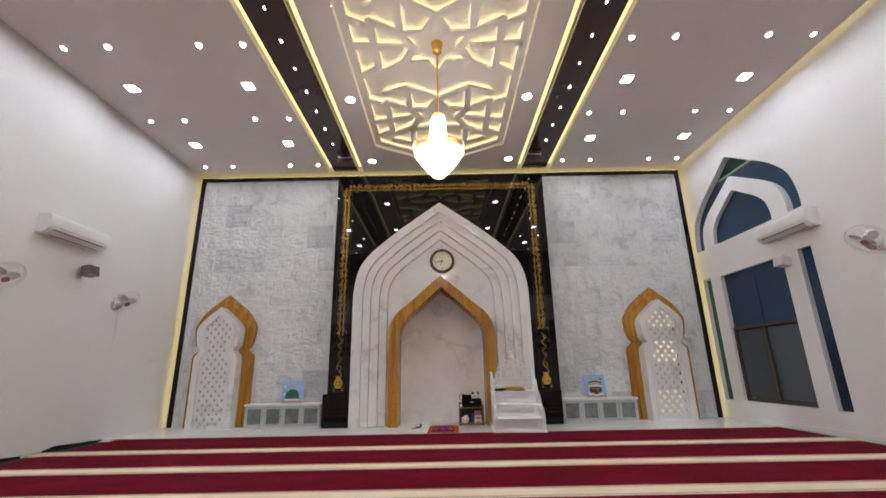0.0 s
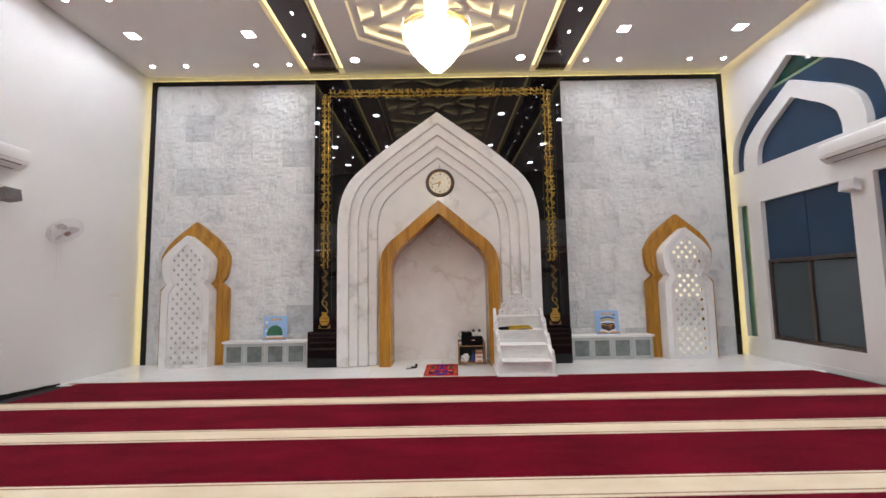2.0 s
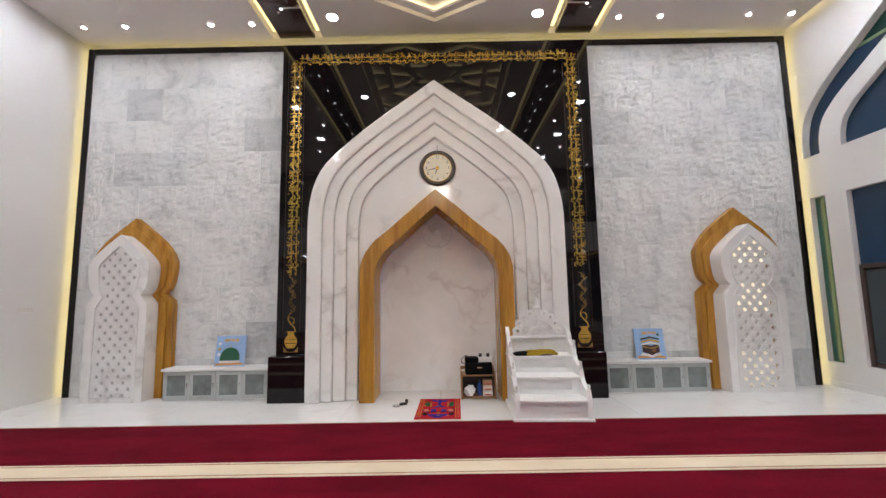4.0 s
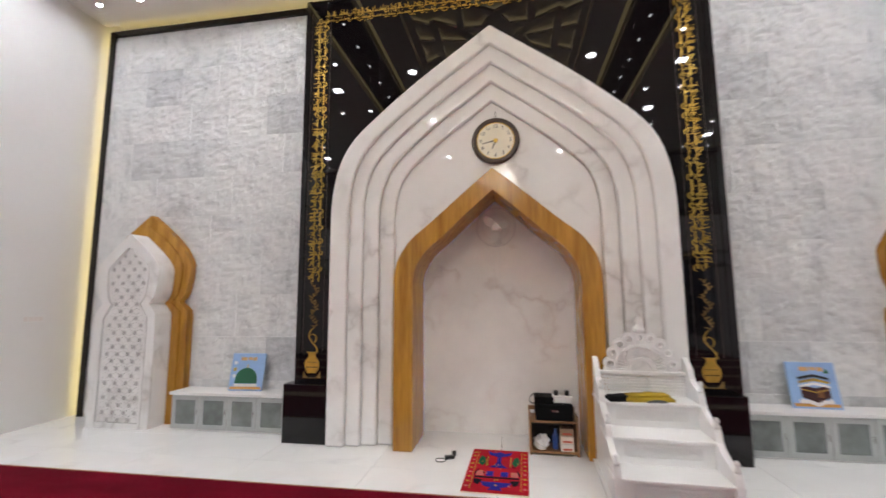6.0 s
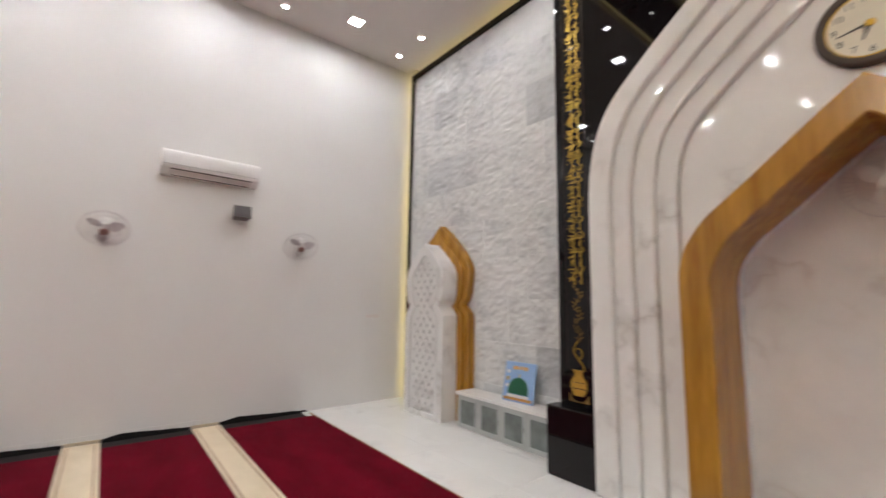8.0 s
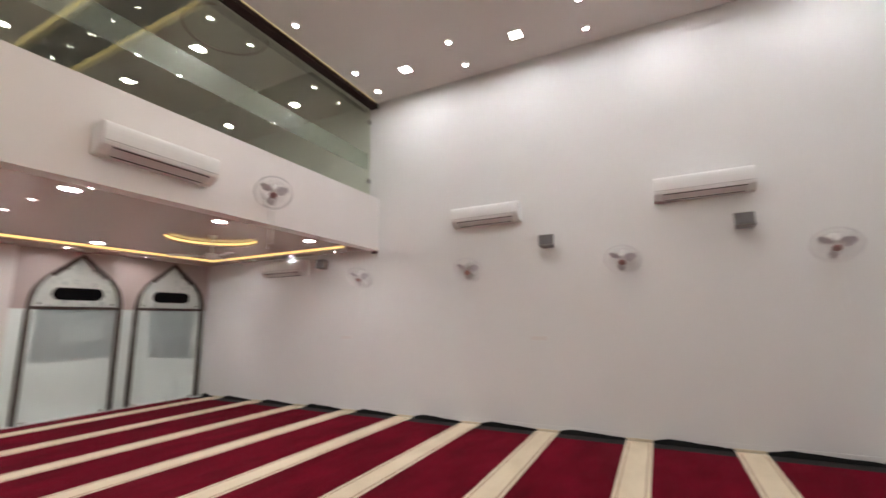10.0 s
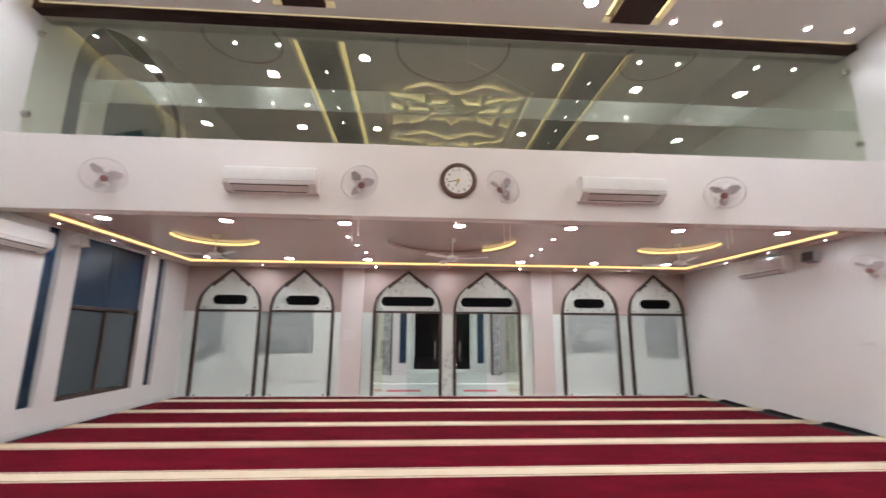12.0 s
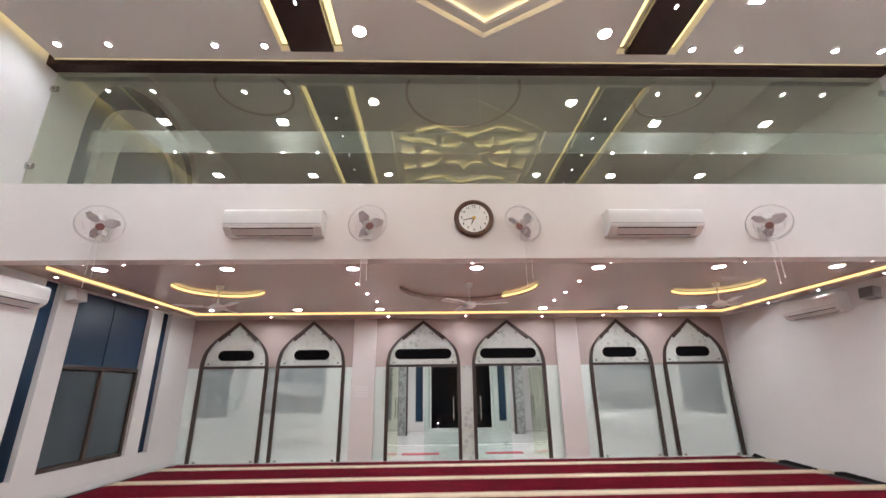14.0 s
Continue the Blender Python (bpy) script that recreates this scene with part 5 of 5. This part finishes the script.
motif("blue_bowl", [(-0.13, -0.30), (0.13, -0.30), (0.11, -0.37), (0.05, -0.40), (-0.05, -0.40), (-0.11, -0.37)], 0, 0.0112)
motif("blue_foot", [(-0.04, -0.405), (0.04, -0.405), (0.06, -0.45), (-0.06, -0.45)], 0, 0.0110)
motif("black_band", rect(-0.20, 0.20, -0.215, -0.185), 2, 0.0110)
for x, c in ((-0.155, 4), (-0.065, 0), (0.065, 0), (0.155, 4)):
    motif("block", rect(x - 0.032, x + 0.032, -0.17, -0.07), c, 0.0114)
motif("blue_spire", [(-0.085, 0.03), (0.085, 0.03), (0.035, 0.09), (0.018, 0.17), (0.018, 0.30), (-0.018, 0.30), (-0.018, 0.17), (-0.035, 0.09)], 0, 0.0112)
motif("blue_crown", [(-0.12, 0.44), (-0.10, 0.35), (-0.03, 0.31), (0.03, 0.31), (0.10, 0.35), (0.12, 0.44), (0.05, 0.39), (0.0, 0.44), (-0.05, 0.39)], 0, 0.0114)
for sx in (-1, 1):
    motif("green_leaf", [(sx * 0.155, 0.06), (sx * 0.195, 0.14), (sx * 0.195, 0.24), (sx * 0.175, 0.32), (sx * 0.135, 0.26), (sx * 0.125, 0.14)], 1, 0.0112)
    motif("black_leaf", [(sx * 0.17, -0.02), (sx * 0.205, -0.10), (sx * 0.205, -0.17), (sx * 0.185, -0.10)], 2, 0.0116)
    motif("yellow_stem", rect(min(sx * 0.118, sx * 0.108), max(sx * 0.118, sx * 0.108), 0.06, 0.30), 3, 0.0113)
    motif("black_spray", [(sx * 0.12, -0.26), (sx * 0.20, -0.24), (sx * 0.19, -0.33), (sx * 0.15, -0.36)], 2, 0.0110)
mr = random.Random(12)
for k in range(26):
    x, y = mr.uniform(-0.19, 0.19), mr.uniform(-0.44, 0.44)
    motif("fleck", circle(x, y, mr.uniform(0.006, 0.012), 6), mr.choice((2, 3, 4)), 0.0118 + 0.0001 * k)
for y in (-0.505, 0.505):
    part("fringe", bx(-0.28, 0.28, y - 0.012, y + 0.012, 0.0, 0.004), M_CREAM, mt)

mic = thing("microphone", "small black clip microphone and cable on the marble", "microphone", pose(-0.50, 9.25, 0.0, 0, 0, 25))
part("head", bx(-0.05, 0.05, -0.025, 0.025, 0.0, 0.035, 0.01), M_DARKPL, mic)
part("tail", ring_mesh(0.05, 0.005, 24, 6), M_DARKPL, mic).matrix_basis = pose(-0.10, -0.02, 0.006, 90)
part("clip", bx(0.03, 0.07, 0.0, 0.02, 0.02, 0.07, 0.004), M_DARKPL, mic)


# ---------------- gold bands on the granite ----------------
def ribbon(bm, pts, wd, y=9.594):
    """Flat stroke of changing width along pts of (x, z, width factor)."""
    rows = []
    for k, (x, z, f) in enumerate(pts):
        p, q = pts[max(k - 1, 0)], pts[min(k + 1, len(pts) - 1)]
        d = Vector((q[0] - p[0], q[1] - p[1])).normalized() * wd * f
        rows.append((bm.verts.new((x + d.y, y, z - d.x)), bm.verts.new((x - d.y, y, z + d.x))))
    for p, q in zip(rows[:-1], rows[1:]):
        bm.faces.new((p[0], q[0], q[1], p[1]))


def script_line(bm, length, to, rnd):
    """Pen strokes along a line, none of them a letter: joined teeth and bowls on the base line, tall stems, sweeps and dots."""
    def stroke(pts, wd):
        ribbon(bm, [to(u, v) + (f,) for u, v, f in pts], wd)
    u = 0.0
    while u < length - 0.10:
        word = rnd.uniform(0.09, 0.20)
        for row, v0 in ((0, -0.055), (1, 0.012)):
            p, k = [], 0
            n = int(word / 0.011)
            hgt = [rnd.choice((0.004, 0.010, 0.020, 0.026)) for _ in range(n + 2)]
            for k in range(n * 4 + 1):
                f = k / 4.0
                p.append((u + 0.011 * f, v0 + hgt[int(f)] * abs(math.sin(math.pi * f)), 0.55 + 0.45 * math.cos(math.pi * f) ** 2))
            stroke(p, 0.0042)
            r = rnd.uniform(0.018, 0.030)
            stroke([(u + word - 0.01 + r * math.cos(a) * 1.1, v0 - 0.004 + r * 0.8 * math.sin(a), 0.35 + 0.65 * math.sin(math.pi * k / 10)) for k, a in enumerate([math.pi * (0.9 + 1.15 * j / 10) for j in range(11)])], 0.0055)
        for _ in range(int(word / 0.034)):
            x, t, l = u + rnd.uniform(0, word), rnd.uniform(0.055, 0.085), rnd.uniform(-0.014, 0.014)
            stroke([(x, rnd.choice((-0.05, 0.01)), 0.5), (x + l * 0.3, t * 0.5, 0.9), (x + l, t, 1.0), (x + l + 0.006, t - 0.008, 0.3)], 0.0046)
        if rnd.random() < 0.6:
            x = u + rnd.uniform(0, word * 0.5)
            stroke([(x + 0.09 * j / 6, 0.058 - 0.05 * (j / 6.0) ** 1.6, 0.4 + 0.6 * math.sin(math.pi * j / 6)) for j in range(7)], 0.0055)
        for _ in range(4):
            x, v = u + rnd.uniform(0, word), rnd.choice((-0.080, -0.018, 0.048, 0.070)) + rnd.uniform(-0.006, 0.006)
            stroke([(x - 0.005, v, 1), (x + 0.005, v + 0.003, 1)], 0.005)
        u += word + 0.012


rnd = random.Random(5)
M_OLDGOLD = plain("worn_gold", (0.30, 0.19, 0.06), 0.45, 0.6, 0.3)
for s, gx in ((-1, -2.165), (1, 2.105)):
    b = BM()
    if s < 0:
        script_line(b, 3.40, lambda u, v: (gx - v * 1.1, 1.80 + u), rnd)
    else:
        script_line(b, 3.40, lambda u, v: (gx + v * 1.1, 5.20 - u), rnd)
    tagged(part("gold_lettering", b, M_GOLD, surround, "band of gold calligraphy strokes"), kind="stuff")
    part("gold_vase", plate(BM(), smooth([(gx - 0.05, 0.74), (gx - 0.085, 0.80), (gx - 0.085, 0.87), (gx - 0.05, 0.92), (gx - 0.045, 0.96), (gx - 0.075, 0.98)], 3) + smooth([(gx + 0.075, 0.98), (gx + 0.045, 0.96), (gx + 0.05, 0.92), (gx + 0.085, 0.87), (gx + 0.085, 0.80), (gx + 0.05, 0.74)], 3), [rect(gx - 0.075, gx + 0.075, 0.802, 0.812), rect(gx - 0.07, gx + 0.07, 0.86, 0.866)], XZ, 9.590, 9.597), M_GOLD, surround)
    stem = BM()
    ribbon(stem, [(gx + 0.06 * math.sin(1.2 + 5.0 * k / 20) * (1 - 0.3 * k / 20), 0.98 + 0.27 * k / 20, 1.0 - 0.4 * k / 20) for k in range(21)], 0.008)
    ribbon(stem, [(gx - 0.01 + (0.062 - 0.0022 * k) * math.cos(0.28 * k - 1.0), 1.14 + (0.062 - 0.0022 * k) * math.sin(0.28 * k - 1.0), 1.0 - 0.03 * k) for k in range(22)], 0.006)
    part("gold_stem", stem, M_GOLD, surround)
    spray = BM()
    ribbon(spray, [(gx + 0.03 * math.sin(k * 0.55), 1.24 + 0.52 * k / 30, 1.0) for k in range(31)], 0.003)
    for k in range(34):
        x, z, a = gx + 0.03 * math.sin(k * 0.5), 1.25 + 0.0155 * k, rnd.uniform(0.2, 1.3) + (1.6 if k % 2 else 0.0)
        l = rnd.uniform(0.030, 0.060)
        ribbon(spray, [(x + l * f * math.cos(a) + 0.008 * math.sin(3 * f), z + l * f * math.sin(a) * 0.8, math.sin(math.pi * min(0.97, f + 0.05))) for f in (0.0, 0.25, 0.5, 0.75, 1.0)], 0.0075)
    part("leaf_spray", spray, M_OLDGOLD, surround)
    for d in (-0.105, 0.105):
        part("gold_corner", plate(BM(), [(gx + d, 0.69), (gx + d, 0.76), (gx + d * 0.75, 0.72), (gx + d * 0.45, 0.69)], [], XZ, 9.592, 9.597), M_OLDGOLD, surround)
    part("gold_foot", bx(gx - 0.11, gx + 0.11, 9.592, 9.597, 0.682, 0.689), M_OLDGOLD, surround)
    for d in (-0.125, 0.125):
        part("gold_line", bx(gx + d - 0.002, gx + d + 0.002, 9.594, 9.598, 0.98, 5.26), M_FRAME, surround)
b = BM()
script_line(b, 4.24, lambda u, v: (-2.12 + u, 5.17 + v * 1.1), rnd)
tagged(part("gold_lettering", b, M_GOLD, surround, "band of gold calligraphy strokes"), kind="stuff")


# ---------------- doors of the back wall ----------------
for i, (c, w) in enumerate(DOORS):
    mid = i in (2, 3)
    t = thing("arched_door", ("open clear glass door" if mid else "closed frosted glass door") + " under a pointed arch light", "door", group="arched glass doors", kind="structure")
    o = arch(c, w, 0.0, 1.90, 2.87)
    part("frame", band(BM(), o, [(c + (x - c) * (1 - 0.068 / w), z - 0.075 * (z > 2.5)) for x, z in o], YB - 0.05, YB + 0.045), M_FRAME, t)
    part("transom", bx(c - w + 0.05, c + w - 0.05, YB - 0.04, YB + 0.04, 1.86, 1.91), M_FRAME, t)
    part("arch_light", plate(BM(), arch(c, w - 0.045, 1.91, 1.93, 2.82), [], XZ, YB - 0.012, YB), M_ETCHED, t, "etched frosted glass arch light")
    pw = 0.625 if mid else 0.385
    pill = [(c + pw + 0.11 * math.cos(a) - 0.11, 2.135 + 0.11 * math.sin(a)) for a in [-math.pi / 2 + math.pi * k / 8 for k in range(9)]] + [(c - pw + 0.11 - 0.11 * math.cos(a), 2.135 - 0.11 * math.sin(a)) for a in [-math.pi / 2 + math.pi * k / 8 for k in range(9)]]
    part("black_plate", plate(BM(), pill, [], XZ, YB, YB + 0.006), M_MATTE, t, "black rounded plate")
    for sx in (-1, 1):
        part("stud", cyl(BM(), (c + sx * 0.2, YB + 0.01, 2.58), 0.016, 0.016, 0.02, "y", 12), M_FRAME, t)
        part("stud", cyl(BM(), (c + sx * (w - 0.16), YB + 0.01, 1.96), 0.016, 0.016, 0.02, "y", 12), M_FRAME, t)
    if not mid:
        part("glass_leaf", bx(c - w + 0.055, c + w - 0.055, YB - 0.012, YB, 0.01, 1.855), M_FROST, t)
        for sx in (-1, 1):
            part("patch_fitting", bx(c + sx * (w - 0.16) - 0.03, c + sx * (w - 0.16) + 0.03, YB - 0.02, YB + 0.012, 0.0, 0.05), M_STEEL, t)
    else:
        out = 1 if i == 2 else -1
        hinge = c + out * (w - 0.06)
        leaf = part("glass_leaf", bx(-0.75, 0.0, -0.006, 0.006, 0.01, 1.85) if out > 0 else bx(0.0, 0.75, -0.006, 0.006, 0.01, 1.85), M_TEAL, t, "open greenish glass leaf")
        leaf.matrix_basis = pose(hinge, YB - 0.02, 0, 0, 0, out * 78)
        for y in (-0.03, 0.03):
            part("pull_handle", cyl(BM(), (-out * 0.66, y, 1.0), 0.012, 0.012, 0.45, "z", 12), M_STEEL, leaf)
        fixed = part("glass_leaf", bx(min(c - out * (w - 0.06), c - out * 0.02), max(c - out * (w - 0.06), c - out * 0.02), YB - 0.012, YB, 0.01, 1.85), M_CLEAR, t)
        fixed.visible_shadow = False
        for y in (YB - 0.04, YB + 0.03):
            part("pull_handle", cyl(BM(), (c - out * (w - 0.16), y, 1.0), 0.012, 0.012, 0.45, "z", 12), M_STEEL, fixed)
EDGES = [(4.06, 4.23), (5.69, 5.93), (2.42, 2.58), (1.69, 1.92), (-0.19, 0.07), (-2.08, -1.81), (-2.79, -2.58), (-4.44, -4.21), (-5.94, -5.88)]
for k, (a, b) in enumerate(EDGES):
    part("side_light", bx(a, b, YB - 0.012, YB, 0.0, 1.87), M_ETCHED if k == 4 else M_FROST, back)
structure("threshold", bx(-W, W, YB - 0.08, YB + 0.11, -0.01, 0.012, 0.004), M_MARBLE, "pale marble threshold along the glass doors", "threshold")

# ---------------- lobby beyond the doors ----------------
structure("lobby_floor", bx(-W, W, -9.20, YB - 0.08, -0.01, 0.0), M_FLOOR, "glossy white marble lobby floor", "floor")
structure("lobby_ceiling", bx(-W, W, -9.20, YB - 0.06, 2.75, 2.85), M_CEIL, "white lobby ceiling", "ceiling")
LX = -0.32
structure("lobby_wall", plate(BM(), rect(-W, W, 0.0, 2.75), [rect(LX - 1.13, LX + 1.13, 0.10, 2.30), rect(1.00, 1.28, 0.30, 2.40), rect(-1.89, -1.61, 0.30, 2.40)], XZ, -9.20, -9.05), M_WALL, "white outer lobby wall with the street door", "wall")
for x in (1.14, -1.75):
    w_ = thing("window", "narrow blue lobby window beside the street door", "window", group="lobby windows", kind="structure")
    part("pane", bx(x - 0.14, x + 0.14, -9.14, -9.12, 0.30, 2.40), M_BLUE, w_)
    part("window_frame", plate(BM(), rect(x - 0.14, x + 0.14, 0.30, 2.40), [rect(x - 0.12, x + 0.12, 0.33, 2.37)], XZ, -9.11, -9.06), M_ALU, w_)
sd = thing("street_door", "open white framed doorway to the dark street", "door", kind="structure")
for x in (LX - 1.11, LX + 1.04):
    part("jamb", bx(x, x + 0.07, -9.19, -9.03, 0.10, 2.30), M_PLASTIC, sd)
part("lintel", bx(LX - 1.04, LX + 1.04, -9.19, -9.03, 2.22, 2.30), M_PLASTIC, sd)
for x in (1.66, -2.14):
    e = 0.13 if x < 0 else -0.13
    pier = structure("lobby_pier", bx(x - 0.13, x + 0.13, -8.15, -7.90, 0.0, 2.75), M_MOSAIC, "grey mottled stone lobby pier", "pier")
    part("dark_edge", bx(min(x + e, x + e * 1.35), max(x + e, x + e * 1.35), -8.12, -7.93, 0.0, 2.75), M_FRAME, pier)
structure("lobby_side_wall", plate(BM(), rect(-W, W, 0.0, 2.75), [rect(-2.35, 1.9, 0.02, 2.6)], XZ, -5.45, -5.32), M_WALL, "white lobby cross wall with a wide opening", "wall")
M_LOBBY = glow("lobby_lamp", (0.97, 0.985, 1.0), 150.0)
for x in (-4.5, -3.0, 3.0, 4.5):
    scatter(lambda: round_lamp(0.12, M_LOBBY, "round_downlight", "round white lobby downlight, lit", "lobby downlights"), [(x, -4.2, 2.75)])
scatter(lambda: round_lamp(0.12, M_LOBBY, "round_downlight", "round white lobby downlight, lit", "lobby downlights"), [(-0.3, -4.2, 2.75), (1.2, -6.6, 2.75), (-1.8, -6.6, 2.75), (-0.3, -7.4, 2.75)])
for x in (0.955, -0.945):
    d = thing("door_mat", "small pink red door mat on the lobby floor", "mat", pose(x, -3.95, 0.0), group="lobby mats")
    part("pile", bx(-0.42, 0.42, -0.13, 0.13, 0.0, 0.012, 0.004), carpet_mat("pink_mat", (0.58, 0.15, 0.18), (0.45, 0.10, 0.12)), d)
for x in (-4.5, 4.3):
    lw_ = thing("window", "grey lobby window seen through frosted glass", "window", group="inner lobby windows", kind="structure")
    part("pane", bx(x - 0.75, x + 0.75, -5.318, -5.30, 0.85, 2.35), M_GREY, lw_)
for x in (-W + 0.012, W - 0.012):
    lw_ = thing("window", "grey lobby side window seen through frosted glass", "window", group="inner lobby windows", kind="structure")
    part("pane", bx(x - 0.008, x + 0.008, -5.1, -3.5, 0.80, 2.10), M_GREY, lw_)
# Seven pale slats before the cross wall, in place of unidentified horizontal lines.
for x in (-4.6, 4.4):
    v = thing("louvre_vent", "pale grey horizontal slats on the lobby wall", "vent", pose(x, -5.295, 1.25), group="lobby vents")
    for k in range(7):
        part("slat", bx(-0.35, 0.35, 0.0, 0.03, 0.05 * k, 0.05 * k + 0.03), M_ALU, v)
structure("ground", bx(-300, 300, -300, -9.21, -0.15, -0.05), M_UNDER, "dark street ground at night", "ground")
bd = thing("street_building", "dark shuttered building across the night street", "building", kind="structure")
part("wall", bx(-14, 14, -26, -20, -0.05, 7.0), plain("night_facade", (0.05, 0.05, 0.055), 0.8), bd)
for x in (-4.0, -1.2, 1.6):
    part("shutter", bx(x - 0.9, x + 0.9, -20.0, -19.95, 0.2, 2.6), M_FRAME, bd)
# Two bright dots outside, source unknown; bulb and post are made up.
for x, z in ((0.47, 0.12), (-1.04, 0.12)):
    l_ = thing("street_light", "added glowing bulb on a short post outside the street door", "lamp", pose(x, -11.0, 0), group="street lamps")
    part("post", bx(-0.03, 0.03, -0.03, 0.03, -0.05, z), M_DARKPL, l_)
    b = BM()
    bmesh.ops.create_icosphere(b, subdivisions=2, radius=0.016, matrix=Matrix.Translation((0, 0, z)))
    part("bulb", b, M_SPOT, l_)


# ---------------- ceiling fans, gallery details ----------------
def ceiling_fan(m, turn):
    t = thing("ceiling_fan", "white three bladed ceiling fan under the gallery", "fan", m, group="ceiling fans")
    part("canopy", lathe([(0, 0.0), (0.06, 0.0), (0.05, -0.05), (0.012, -0.07), (0, -0.07)], 20), M_PLASTIC, t)
    part("downrod", cyl(BM(), (0, 0, -0.17), 0.011, 0.011, 0.25, "z", 10), M_PLASTIC, t)
    part("motor", lathe([(0, -0.28), (0.06, -0.29), (0.10, -0.32), (0.10, -0.36), (0.06, -0.39), (0, -0.395)], 24), M_PLASTIC, t, smooth_it=True)
    for k in range(3):
        b = BM()
        box(b, 0.09, 0.20, -0.025, 0.025, -0.342, -0.334)
        p = part("blade", b, M_PLASTIC, t)
        bmv = plate(BM(), [(0.18, -0.05), (0.58, -0.065), (0.60, 0.0), (0.58, 0.065), (0.18, 0.05)], [], XY, -0.345, -0.337)
        q = part("blade_paddle", bmv, M_PLASTIC, p)
        q.matrix_basis = pose(0, 0, 0, 8, 0, 0)
        p.matrix_basis = pose(0, 0, 0, 0, 0, turn + 120 * k)


for (cx, cy, r), tr in zip(RINGS, (15, 40, 75)):
    ceiling_fan(pose(cx, cy, SOFF + 0.075), tr)
for x in (-5.90, 5.90):
    for z in (4.22, 5.42):
        b = thing("glass_clamp", "small steel clamp holding the gallery glass", "clamp", pose(x, FACE - 0.22, z), group="glass clamps")
        part("jaw", bx(-0.045, 0.045, -0.025, 0.025, -0.04, 0.04, 0.008), M_STEEL, b)
        part("bolt", cyl(BM(), (0, 0.03, 0), 0.015, 0.015, 0.02, "y", 12), M_STEEL, b)
# Flat rings; their darker taupe stands for the shade of unlit round coves.
gr = thing("gallery_ring", "flat taupe ring standing for an unlit round cove above the gallery", "ceiling trim", kind="structure")
for cx, r in ((4.15, 0.74), (0.05, 1.15), (-4.2, 0.74)):
    part("cove_shade_ring", plate(BM(), circle(cx, -0.5, r), [circle(cx, -0.5, r - 0.05)], XY, GCEIL - 0.02, GCEIL - 0.001), M_TAUPE, gr)

# ---------------- stone tiles, last ----------------
random.seed(3)
kinds = [stone_mesh() for _ in range(7)]
for s in (-1, 1):
    lo, hi = (-PX + 0.10, -BW) if s < 0 else (BW, PX - 0.10)
    for r in range(10):
        z = 0.0 + 0.553 * r
        x = lo - (0.0, 0.3, 0.15, 0.42)[r % 4]
        while x < hi:
            a, b = max(x, lo), min(x + 0.6, hi)
            if b - a > 0.05:
                share("stone_tile", kinds[random.randrange(7)], front, a, YF + 0.006 * random.random(), z, ((b - a) / 0.6, 1, 1))
            x += 0.6
